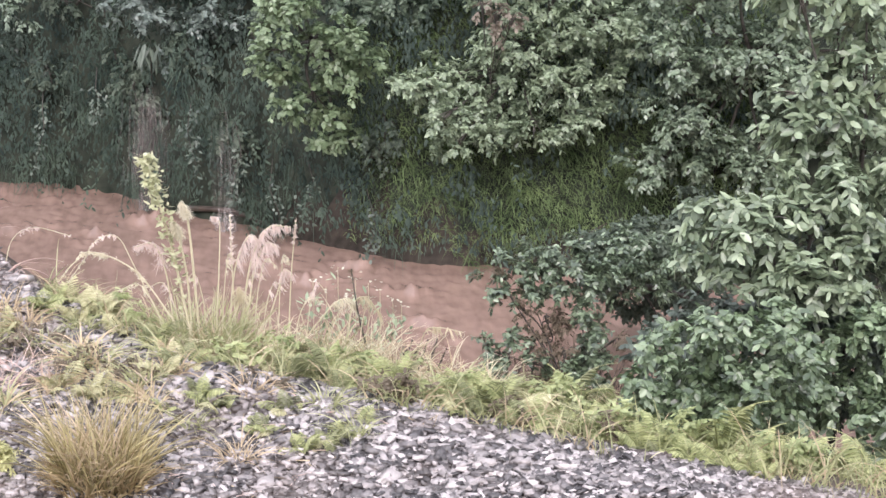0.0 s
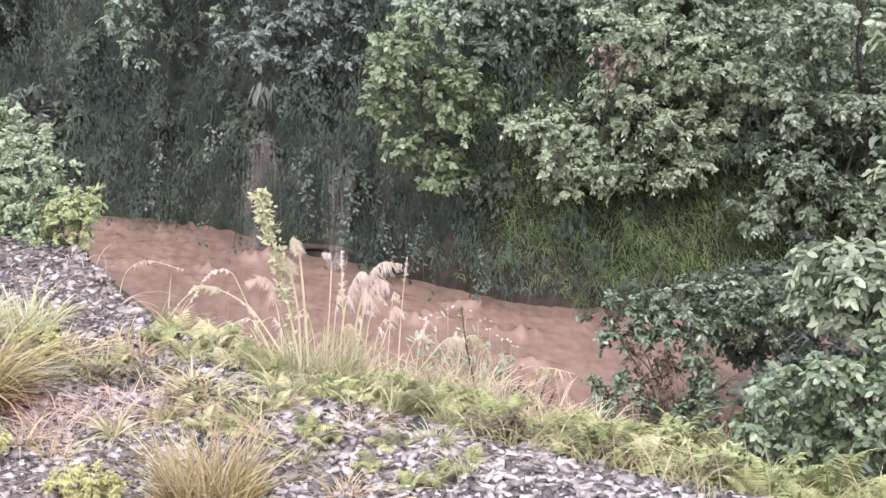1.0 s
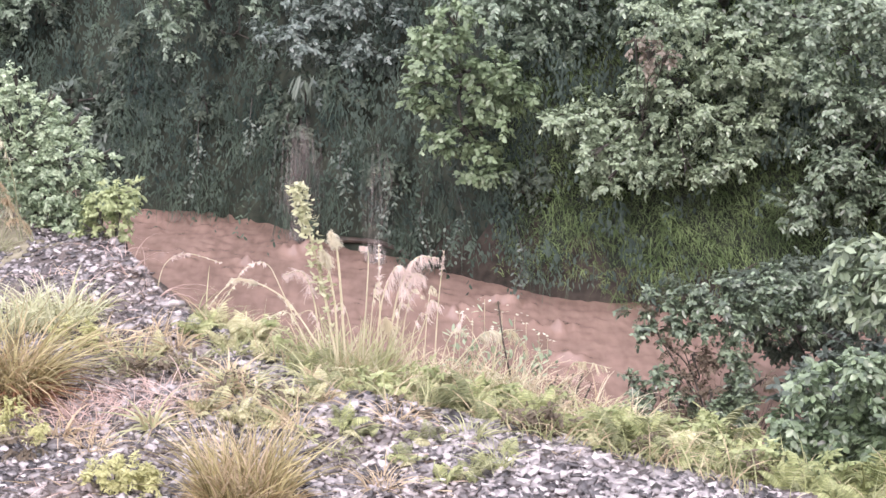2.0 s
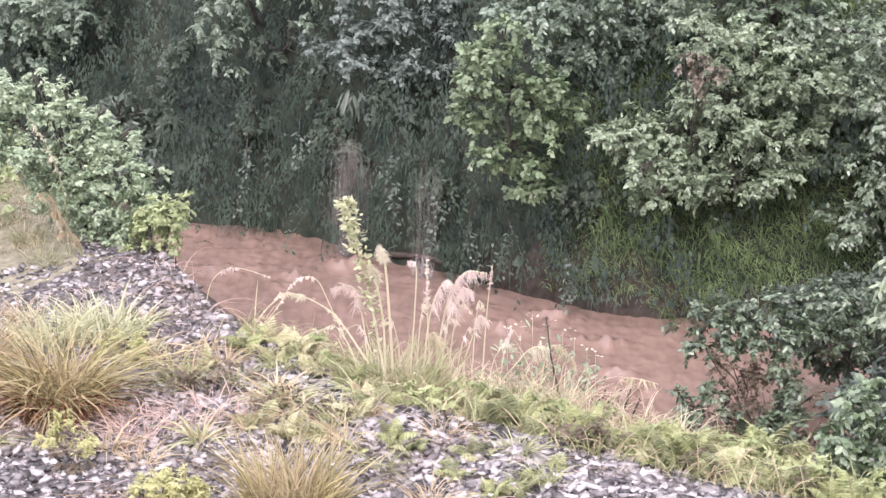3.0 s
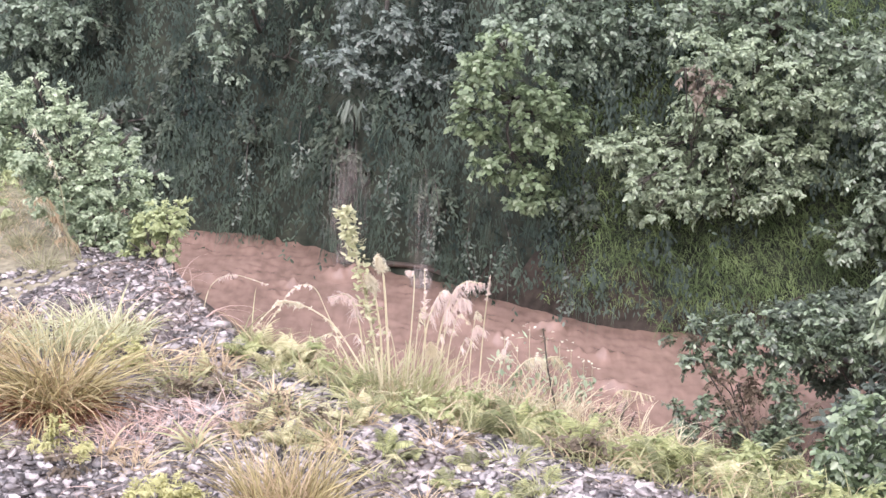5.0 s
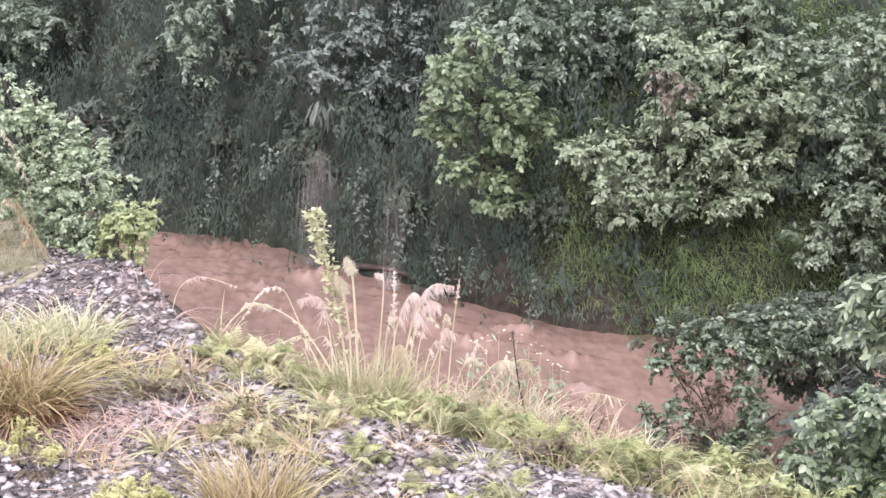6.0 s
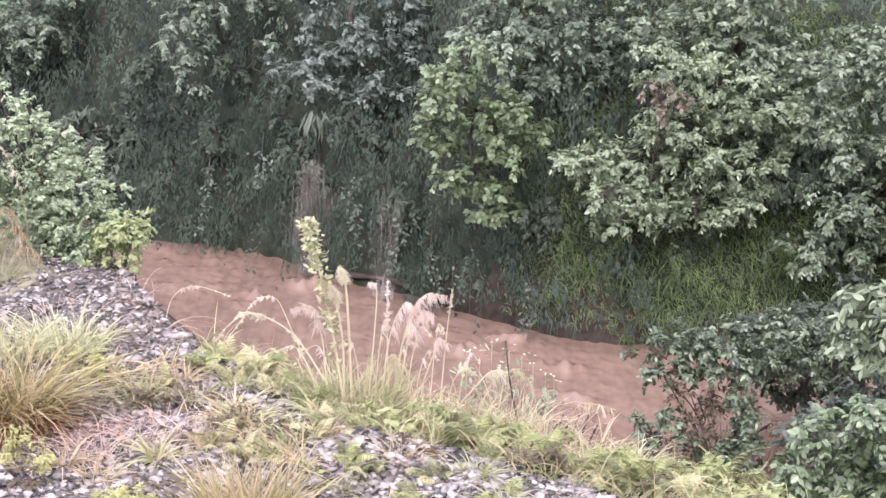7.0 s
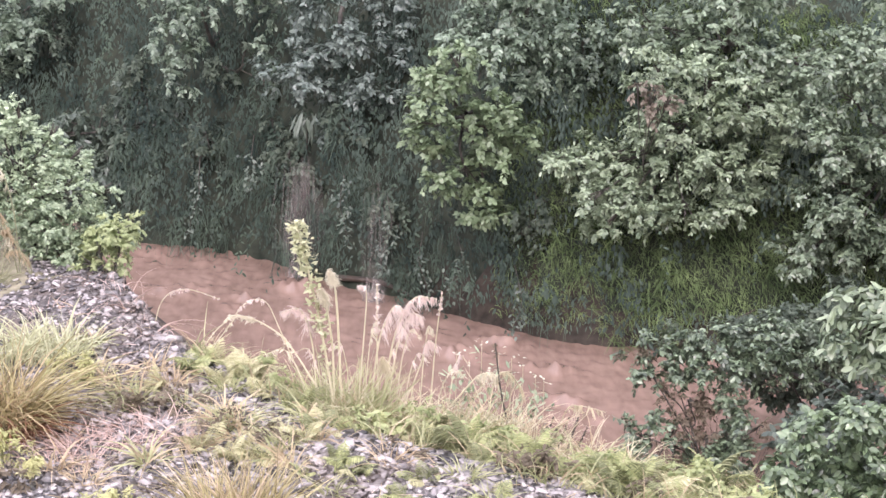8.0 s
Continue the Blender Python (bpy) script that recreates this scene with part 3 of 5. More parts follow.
# fills the gap at the water: dark leaves, and shade put in as leaves
tree("shrub", (3.9, 16.3), [(3.35, 17.0, -0.45, 0.26), (3.62, 17.0, -0.40, 0.28), (3.95, 17.0, -0.38, 0.3), (3.5, 17.0, -0.75, 0.2), (3.80, 17.0, -0.75, 0.24), (4.1, 17.0, -0.75, 0.3),
                             (4.35, 17.0, -0.4, 0.3), (3.22, 16.9, -0.72, 0.18), (3.48, 16.9, -0.98, 0.18), (3.75, 16.9, -1.0, 0.2), (4.05, 16.9, -1.05, 0.22)],
     BANK_LEAF, "dense dark bush for leaves and shade behind a broken bush", "shrub", leaf=0.05, width=0.5, cover=2.2, r0=0.02, simple=True)
tree("shrub", (2.5, 15.5), [(2.33, 15.9, -0.92, 0.13), (2.20, 15.85, -1.04, 0.14), (2.47, 15.85, -1.00, 0.13), (2.10, 15.9, -0.95, 0.09), (2.30, 15.8, -1.14, 0.16), (2.50, 15.8, -1.16, 0.14), (2.10, 15.8, -1.16, 0.12)],
     LEAF_GLOSS, "low broken clump with dull dark leaves at the water", "shrub", leaf=0.042, cover=1.5, r0=0.012, simple=True)
tree("shrub", (2.66, 15.6), [(2.59, 15.95, -0.78, 0.16), (2.72, 15.95, -0.86, 0.15), (2.55, 15.9, -0.95, 0.13), (2.76, 15.9, -1.05, 0.12), (2.24, 16.0, -0.50, 0.14), (2.40, 15.95, -0.72, 0.10), (3.15, 15.9, -0.95, 0.12)],
     LEAF_BROWN, "withered brown twigs under a green bush", "shrub", leaf=0.036, width=0.3, cover=1.2, r0=0.012, simple=True)
for x, y, h in [(2.62, 16.15, 0.75), (2.72, 16.2, 0.8), (2.82, 16.2, 0.85), (3.02, 16.2, 0.85), (3.2, 16.2, 0.8)]:
    z = float(land(x, y))
    twigs = thing("dead_brush", (x, y, z), "tangle of bare brown twigs under the bush", "brush", "dead brush at the water")
    m_ = 150
    P = rng.normal(size=(m_, 3)) * [0.10, 0.08, 0.0]
    V, F = blades(P, rng.normal(size=(m_, 3)) * [0.32, 0.3, 0.0] + [0, 0, 1], h * rng.uniform(0.4, 1.1, m_), rng.uniform(0.008, 0.016, m_), rng.uniform(0.0, 0.5, m_), 3)
    part("tangle", mesh_from("tangle", V, F, BARK if x > 2.9 else LEAF_BROWN), twigs)
tree("shrub", (-2.75, 16.75), [
    (-3.38, 16.90, 1.24, 0.19), (-3.06, 16.90, 1.12, 0.24), (-2.72, 16.90, 0.89, 0.23), (-2.94, 16.90, 0.67, 0.28),
    (-2.52, 16.90, 0.63, 0.28), (-2.81, 16.90, 0.29, 0.24), (-2.29, 16.90, 0.34, 0.21), (-3.24, 16.90, 0.81, 0.24),
    (-3.39, 16.90, 1.00, 0.19), (-3.60, 16.95, 1.06, 0.20), (-3.62, 17.0, 0.80, 0.18), (-2.10, 16.85, 0.22, 0.16), (-2.65, 16.8, 0.22, 0.22), (-2.45, 16.8, 0.12, 0.2), (-3.05, 16.8, 0.45, 0.24), (-2.7, 16.7, 0.5, 0.22),
    (-2.35, 16.8, 0.14, 0.20), (-2.55, 16.75, 0.04, 0.18), (-3.2, 16.9, 1.40, 0.09), (-2.92, 16.9, 1.30, 0.09), (-2.62, 16.9, 1.10, 0.09), (-2.42, 16.9, 0.92, 0.09), (-2.18, 16.9, 0.60, 0.09)],
    LEAF_SHRUB, "bushy grey-green shrub at the far end of the gravel", "shrub", leaf=0.036, width=0.5, cover=1.35, droop=0.15, r0=0.016, simple=True, flat=0.8)
tree("shrub", (-2.15, 16.45), [(-2.05, 16.50, 0.34, 0.17), (-2.22, 16.50, 0.20, 0.17), (-1.96, 16.50, 0.42, 0.12), (-2.08, 16.5, 0.12, 0.15), (-2.3, 16.45, 0.08, 0.13)],
     LEAF_YELLOW, "small bright yellow-green shrub beside a larger shrub", "shrub", leaf=0.038, width=0.5, cover=1.7, r0=0.008, simple=True)
tree("shrub", (3.1, 12.5), [
    (2.86, 12.60, -0.20, 0.20), (3.14, 12.60, -0.10, 0.28), (2.73, 12.60, -0.31, 0.21), (3.06, 12.60, -0.39, 0.32),
    (3.41, 12.60, -0.22, 0.36), (3.55, 12.60, 0.10, 0.30), (3.85, 12.6, -0.10, 0.40), (4.25, 12.6, 0.05, 0.40), (4.2, 12.2, -0.40, 0.36), (3.6, 12.1, -0.50, 0.30), (4.5, 12.3, -0.2, 0.4), 
    (2.59, 11.90, 0.15, 0.17), (2.79, 11.90, 0.33, 0.20), (3.03, 11.90, 0.44, 0.20), (3.30, 11.90, 0.51, 0.20), (2.67, 11.90, -0.05, 0.15), (2.91, 11.90, 0.04, 0.20), (3.19, 11.90, 0.11, 0.22), (3.43, 11.90, 0.22, 0.20), (3.07, 11.90, -0.15, 0.17), (3.38, 11.90, -0.11, 0.20)],
    LEAF_NEAR, "dense low bush with broad green leaves behind the ferns", "shrub", leaf=0.060, width=0.58, cover=1.6, r0=0.02, limbs=False, flat=0.7)
# added dark leaves stand for the shaded hollows of the bush in front
tree("shrub", (3.6, 13.4), [(3.05, 13.6, -0.35, 0.3), (3.45, 13.6, -0.15, 0.34), (3.95, 13.6, 0.0, 0.4), (4.4, 13.6, 0.0, 0.4), (3.3, 13.5, -0.75, 0.3), (3.8, 13.5, -0.6, 0.36), (4.35, 13.4, -0.5, 0.4), (4.1, 13.7, 0.5, 0.36), (4.6, 13.6, 0.6, 0.4)],
     LEAF_DARK, "dark leaves added for the shaded inside of a broad-leaved bush", "shrub", leaf=0.07, width=0.5, cover=1.7, r0=0.03, simple=True)
tree("shrub", (3.8, 12.9), [
    (3.24, 13.00, 0.75, 0.22), (3.50, 13.00, 0.83, 0.30), (3.90, 13.00, 0.91, 0.38), (3.85, 13.00, 0.48, 0.36),
    (4.16, 13.00, 0.45, 0.40), (4.30, 13.00, 0.92, 0.40), (3.48, 13.00, 0.55, 0.20)],
    LEAF_PALE, "tall bush with long pale wet leaves on arching boughs", "shrub", leaf=0.088, width=0.44, cover=1.35, droop=0.3, r0=0.03, flat=0.5)
tree("shrub", (4.2, 13.3), [
    (3.90, 13.40, 1.34, 0.26), (4.15, 13.40, 1.50, 0.34), (4.34, 13.40, 1.80, 0.37), (3.82, 13.40, 2.28, 0.22),
    (4.07, 13.40, 2.32, 0.34), (4.27, 13.40, 2.55, 0.41), (3.76, 13.40, 1.61, 0.15), (4.40, 13.40, 1.12, 0.34)],
    LEAF_PALE, "tall sapling with broad light green leaves", "tree", leaf=0.085, width=0.5, cover=1.35, r0=0.03, flat=0.55)

for x, y, h in [(-3.85, 18.8, 0.34), (-4.12, 19.5, 0.42), (-4.0, 18.3, 0.28), (-3.72, 17.6, 0.26), (-3.95, 19.2, 0.5)]:
    z = float(land(x, y))
    tree("shrub", (x, y), [(x, y, z + h * 0.6, h * 0.42), (x - 0.15, y, z + h * 0.4, h * 0.36), (x + 0.14, y - 0.05, z + h * 0.35, h * 0.34)], LEAF_YELLOW,
         "low yellow-green weeds beside the grey-green shrub", "weed", "weeds beside the shrub", leaf=0.05, width=0.4, cover=1.1, r0=0.006, limbs=False, simple=True)

# ---------------------------------------------------------------- growth on the far bank
for k in range(16):
    hx = -5.2 + 7.0 * (k + rng.uniform(-0.4, 0.4)) / 16
    rise = (1.1, 1.7, 0.95, 2.1, 1.4)[k % 5] + rng.uniform(-0.12, 0.12)
    hy = float(far_y(hx)) + rise * 0.55
    hz = float(land(hx, hy))
    tree("bank_shrub", (hx, hy), [(hx + rng.normal() * 0.16, hy - 0.38 - 0.05 * j, hz + 0.22 - 0.20 * j, rng.uniform(0.10, 0.20)) for j in range(3)],
         BANK_LEAF, "dark leafy shrub hanging from the far bank", "shrub", "shrubs on the far bank",
         leaf=0.06, width=0.5, cover=0.9, droop=0.9, r0=0.02, simple=True)


def bulge(x, z):
    """How far the growth stands out from the bank: curtains and tufts."""
    return 0.34 + 0.36 * lumps(x, z * 0.5, 1.7, 5) + 0.24 * lumps(x * 1.5, z * 0.45, 3.1, 2) + 0.09 * lumps(x, z, 8.0, 1)


n = 60000
bx = rng.uniform(-6.6, 5.6, n)
be = rng.random(n) ** 0.85 * 3.3
by = far_y(bx) + be
bz = land(bx, by)
out = bulge(bx, bz) + rng.uniform(0, 0.12, n)
P = np.stack([bx + rng.normal(size=n) * 0.03 + 0.3 * out, by - out, bz + 0.45 * out], -1)
D = np.stack([rng.normal(size=n) * 0.40, -0.45 + rng.normal(size=n) * 0.25, -1.0 + rng.normal(size=n) * 0.3], -1)
N = unit(np.stack([rng.normal(size=n) * 0.22, -0.8 + rng.normal(size=n) * 0.2, 0.6 + rng.normal(size=n) * 0.2], -1))
meet = 1.6 + 0.5 * lumps(bx, bz, 2.3, 6) + rng.normal(size=n) * 0.25
keep = ~((bx > meet) & (bz < -0.2) & (bz > WATER_Z + 0.28 + 0.2 * lumps(bx, bz, 3.0, 1)) & (lumps(bx, bz * 1.5, 1.6, 9) < 0.42))
ll = rng.uniform(0.035, 0.08, n)
V, F = leaves(P[keep], D[keep], N[keep], ll[keep], ll[keep] * rng.uniform(0.2, 0.5, n)[keep], curl=0.2, simple=True)
tagged(new("bank_creepers", mesh_from("bank_creepers", V, F, CREEPER)),
       "dense dark trailing leaves covering the far bank", "undergrowth", kind="stuff")
n = 40000
bx = rng.uniform(-8, 4.5, n)
be = rng.random(n) ** 1.1 * 2.9
bz = land(bx, far_y(bx) + be)
out = bulge(bx, bz) + rng.uniform(0, 0.1, n)
P = np.stack([bx, far_y(bx) + be - out, bz + 0.4 * out], -1)
D = np.stack([rng.normal(size=n) * 0.22, -0.65 + rng.normal(size=n) * 0.2, -0.1 + rng.normal(size=n) * 0.3], -1)
keep = (bx < 1.65 + 0.5 * lumps(bx, bz, 2.3, 6) + rng.normal(size=n) * 0.25) & (bz < 0.0 + 0.4 * lumps(bx, bz, 2.0, 3)) & (lumps(bx, bz * 0.8, 2.9, 7) + rng.normal(size=n) * 0.15 > 0.12)
V, F = blades(P[keep], D[keep], rng.uniform(0.07, 0.18, n)[keep], rng.uniform(0.007, 0.014, n)[keep], rng.uniform(1.2, 2.2, n)[keep], 2)
tagged(new("hanging_grass", mesh_from("hanging_grass", V, F, STRAND)), "long dark grass hanging down the far bank", "grass", kind="stuff")
n = 260
hx = rng.uniform(-6, 5, n)
he = rng.random(n) ** 1.3 * 1.6 + 0.12
hz = land(hx, far_y(hx) + he)
O = np.stack([hx, far_y(hx) + he - 0.3 - 0.25 * rng.random(n), hz + 0.25], -1)
A = unit(np.stack([rng.normal(size=n) * 0.25, -0.45 + rng.normal(size=n) * 0.2, -0.35 + rng.normal(size=n) * 0.2], -1))
keep = ~((hx > 1.5) & (hz < -0.4))
V, F = sprays(O[keep], A[keep], rng.uniform(0.3, 0.75, n)[keep], 16, 0.065, 0.42, 0.75, 0.6)
tagged(new("hanging_creepers", mesh_from("hanging_creepers", V, F, STRAND)),
       "leafy strands hanging down the far bank", "undergrowth", kind="stuff")
n = 48000
bx = 1.25 + 4.3 * rng.random(n) ** 0.85
be = 0.04 + 0.08 * lumps(bx, bx * 0.3, 2.7, 11) + 1.9 * rng.random(n)
# sparse over the wet soil at the foot
thick = (be > 0.18 + 0.15 * lumps(bx, be, 1.9, 12)) | (rng.random(n) < 0.45)
bx, be = bx[thick], be[thick]
n = len(bx)
by = far_y(bx) + be
bz = land(bx, by)
tuft = 0.5 + 0.5 * lumps(bx * 1.5, by * 1.5, 3.4, 4)
P = np.stack([bx, by - 0.05 - 0.10 * tuft, bz + 0.10 * tuft], -1)
D = np.stack([rng.normal(size=n) * 0.3, -0.75 + rng.normal(size=n) * 0.25, 0.45 + rng.normal(size=n) * 0.3], -1)
broad = np.where((rng.random(n) < 0.22) & (lumps(bx, by * 2, 4.1, 8) > 0.0), 1.0, 0.0)
V, F = blades(P, D, rng.uniform(0.04, 0.09, n) * (0.5 + 1.0 * tuft) * (1 + 0.6 * broad), rng.uniform(0.005, 0.010, n) * (1 + 1.2 * broad), rng.uniform(0.8, 1.8, n), 2)
tagged(new("bank_grass", mesh_from("bank_grass", V, F, BANK_GRASS)), "fine fresh-green grass on the steep far bank", "grass", kind="stuff")

# leafy vines that hang down the bank
for x, y, z0, z1, n in [(1.46, 20.05, -0.98, -1.44, 60), (-0.30, 21.75, -0.32, -0.98, 70), (0.15, 21.3, -0.60, -1.16, 60), (-1.37, 22.7, -0.28, -0.62, 50), (0.88, 20.7, -0.82, -1.24, 50), (0.54, 21.0, -0.94, -1.40, 50), (-2.0, 23.0, -0.6, -1.2, 50)]:
    vine = thing("vine", (x, y, z0), "hanging vine with small dull green leaves", "vine", "vines on the far bank")
    t = np.linspace(0, 1, 9)
    line = np.stack([0.05 * np.sin(4 * t + x * 9), -0.10 - 0.08 * t, (z1 - z0) * t], -1)
    v, f = tube(np.concatenate([[[0.0, 0.55, 0.12]], line]), [0.006, 0.003], 4)
    part("stem", mesh_from("stem", v, f, BARK), vine)
    k = rng.integers(0, 9, n)
    v, f = leaves(line[k] + rng.normal(size=(n, 3)) * [0.045, 0.03, 0.03], rng.normal(size=(n, 3)) * [0.7, 0.4, 0.3] + [0, -0.4, -0.6],
                  unit(rng.normal(size=(n, 3)) * 0.3 + [0, -0.6, 0.8]), rng.uniform(0.035, 0.065, n), rng.uniform(0.018, 0.034, n), simple=True)
    part("foliage", mesh_from("foliage", v, f, LEAF_DARK), vine)


# thin falls of rain water down the bank
def waterfall(x, y, top, spread, n):
    """Many fine threads of falling water that spread towards the foot, and spray where they strike."""
    root = thing("waterfall", (x, y, WATER_Z), "thin pale veil of water falling into the river", "waterfall", "trickles down the bank")
    high = top - WATER_Z
    threads = []
    for _ in range(n):
        px_, w = rng.normal() * spread, rng.uniform(0.003, 0.008)
        h0 = (0.35 + 0.65 * rng.random()) * high
        h1 = max(-0.02, h0 - rng.uniform(0.3, 0.9) * high)
        z = np.linspace(h1, h0, 6)
        line = np.stack([px_ * (1.3 - 0.5 * z / high) + np.cumsum(rng.normal(size=6) * 0.006), np.full(6, rng.normal() * 0.04), z], -1)
        threads.append(tube(line, [w * 0.3, w, w, w * 0.3], 4))
    v, f = join(threads)
    tagged(part("veil", mesh_from("veil", v, f, FALL, True), root), kind="stuff")
    drops = []
    for _ in range(int(spread * 900)):
        line = np.cumsum(np.vstack([[rng.normal() * spread * 0.6, -0.06, -0.01], rng.normal(size=(4, 3)) * [0.016, 0.016, 0.012] + [0, 0, 0.09 * rng.random() ** 2]]), 0)
        drops.append(tube(line, [0.004, 0.010, 0.006, 0.001], 5))
    v, f = join(drops)
    tagged(part("splash", mesh_from("splash", v, f, SPLASH, True), root), kind="stuff")
    return root


waterfall(-0.78, 22.15, -0.12, 0.095, 230)
waterfall(0.05, 21.30, -0.05, 0.07, 48)


# ---------------------------------------------------------------- ferns
def frond_mesh(length, mat, pairs=30):
    """A frond along +x that arches up and over; leaflets in pairs."""
    s = np.linspace(0, 1, 10)
    line = np.stack([s * length * 0.86, np.zeros(10), length * (0.75 * s - 0.72 * s ** 2.2)], -1)
    out = [tube(line, [0.006, 0.0015], 4)]
    t = np.linspace(0.14, 0.985, pairs)
    c = np.stack([np.interp(t, s, line[:, k]) for k in range(3)], -1)
    ln = length * 0.27 * np.sin(np.clip(t * 1.05 + 0.18, 0, 1) * math.pi) ** 0.8 + 0.008
    for sgn in (-1, 1):
        D = np.stack([np.full(pairs, 0.45), np.full(pairs, 1.0 * sgn), -0.15 - 0.25 * rng.random(pairs)], -1)
        N = np.stack([np.full(pairs, 0.1), rng.normal(size=pairs) * 0.15, np.ones(pairs)], -1)
        out.append(leaves(c, D, N, ln, np.full(pairs, length * 0.024), 0.1, 0.25, True))
    V, F = join(out)
    return mesh_from("frond", V, F, mat)


FRONDS = [[frond_mesh(l, mat) for l in (0.21, 0.28, 0.35, 0.42, 0.48)] for mat in (FERN_GREEN, FERN_DULL, FERN_PALE)]


def fern(x, y, size=1.0, count=12, label="light green fern with arching fronds on the bank edge", tone=None):
    z = float(land(x, y))
    root = thing("fern", (x, y, z - 0.02), label, "fern", "ferns along the bank edge")
    a0 = rng.uniform(0, 6.28)
    for k in range(count):
        ob = part("frond", FRONDS[(0, 0, 0, 0, 1, 1, 1, 2)[int(rng.integers(0, 8))] if tone is None else tone][int(rng.integers(0, 5))], root)
        a = a0 + k * 2 * math.pi / count + rng.normal() * 0.25
        ob.rotation_euler = (rng.normal() * 0.4, -rng.uniform(-0.15, 0.85), a)
        s = size * rng.uniform(0.8, 1.15)
        ob.scale = (s, s, s)
    return root


FERNS = [(-1.14, 14.05, 0.9), (-0.97, 13.9, 1.0), (-0.78, 13.75, 0.9), (-1.22, 14.2, 0.8), (-0.45, 13.2, 0.8), (-0.2, 12.85, 0.8), (0.12, 12.8, 0.9),
         (0.62, 12.6, 1.0), (1.02, 12.4, 1.1), (1.30, 12.15, 1.15), (1.48, 11.95, 1.1), (1.62, 11.8, 1.0), (1.8, 11.65, 1.0), (1.95, 11.5, 0.9), (-0.07, 12.0, 0.6), (0.2, 11.6, 0.55), (0.6, 11.45, 0.65), (-0.3, 12.05, 0.5),
         (-1.05, 14.30, 1.0), (-0.80, 14.05, 0.9), (-1.25, 14.55, 0.8), (-0.49, 13.35, 0.8), (-0.15, 13.15, 0.8), (0.20, 12.95, 0.9),
         (0.45, 12.75, 0.9), (0.64, 12.55, 0.8), (1.07, 12.45, 0.9), (1.25, 12.2, 1.1), (1.42, 12.1, 1.0), (1.64, 12.2, 1.0),
         (1.91, 12.05, 1.0), (2.11, 11.75, 1.0), (1.66, 11.65, 0.8), (2.08, 11.35, 0.9), (2.52, 11.2, 0.9), (2.3, 11.6, 1.0),
         (2.82, 10.95, 0.6), (2.65, 11.4, 0.9), (3.0, 10.9, 0.6),
         (0.05, 12.0, 0.45), (-0.14, 12.15, 0.55), (-0.75, 13.4, 0.6), (-0.55, 12.75, 0.5),
         (0.85, 12.75, 1.0), (0.3, 13.3, 1.0), (-0.25, 13.6, 1.0), (1.5, 12.6, 1.1), (1.9, 12.6, 1.1), (2.35, 12.3, 1.0), (1.15, 12.9, 1.1), (1.75, 12.35, 1.0), (2.15, 12.15, 1.1), (2.5, 11.85, 1.0), (0.0, 13.35, 0.9), (0.75, 12.3, 0.7),
         (1.3, 11.75, 0.6), (1.9, 11.45, 0.7), (-0.95, 13.75, 0.7)]
for x, y, s in [(-0.85, 12.28, 0.6), (-1.02, 12.42, 0.6), (-0.72, 12.22, 0.55), (-1.45, 13.55, 0.5), (-0.62, 12.55, 0.5), (-0.40, 12.5, 0.55), (-0.09, 11.95, 0.6), (0.38, 11.85, 0.55), (0.44, 11.35, 0.5), (0.20, 11.62, 0.5), (0.58, 11.45, 0.6), (0.78, 11.6, 0.5), (-0.16, 12.1, 0.5)]:
    fern(x, y, s * 1.1, 9, "small pale fern rooted among the stones", 2 if x < -0.3 else None)
for x, y, s in [(2.05, 11.55, 0.62), (2.22, 11.35, 0.6), (2.42, 11.15, 0.62), (2.62, 11.0, 0.6), (2.80, 10.8, 0.6), (3.0, 10.6, 0.6), (1.85, 11.75, 0.6), (1.42, 11.95, 0.8), (1.62, 11.75, 0.7),
                (1.45, 12.1, 1.0), (1.68, 11.9, 1.0), (2.72, 11.35, 1.0), (2.92, 11.25, 1.05), (3.08, 11.05, 1.0), (3.3, 11.0, 0.95), (3.58, 11.15, 1.0), (3.78, 11.0, 0.95)]:
    fern(x, y + 0.12, s, 12, tone=0)
for x, y, s in FERNS:
    s *= rng.uniform(0.6, 1.0)
    fern(x + rng.normal() * 0.06, y + rng.normal() * 0.08, s, 13 if s > 0.6 else 8, tone=(0, 2)[int(rng.integers(0, 2))] if x < -0.7 else None)


for x, y, r, mat in [(0.35, 12.95, 0.13, 0), (0.75, 12.8, 0.14, 0), (1.2, 12.5, 0.12, 0), (1.6, 12.3, 0.13, 0), (2.05, 12.1, 0.15, 0), (2.4, 11.6, 0.14, 0),
                     (2.75, 11.35, 0.14, 0), (3.2, 11.0, 0.14, 0), (-0.7, 13.8, 0.12, 0), (0.0, 13.0, 0.11, 0), (0.92, 12.05, 0.10, 1), (1.05, 12.1, 0.12, 1),
                     (2.2, 11.45, 0.09, 1), (0.25, 12.35, 0.08, 1), (1.7, 11.6, 0.08, 1)]:
    z = float(land(x, y))
    tree("leafy_weed" if mat == 0 else "dead_fern", (x, y), [(x, y, z + r, r), (x + r, y - 0.03, z + 0.7 * r, 0.7 * r), (x - r, y, z + 0.8 * r, 0.75 * r)],
         (LEAF_SPRING, LEAF_BROWN)[mat], ("light green leafy weed between the ferns", "withered brown fern at the gravel edge")[mat], ("weed", "fern")[mat],
         ("weeds between the ferns", "withered ferns")[mat], leaf=0.05, width=0.42, cover=1.4, r0=0.006, limbs=False)


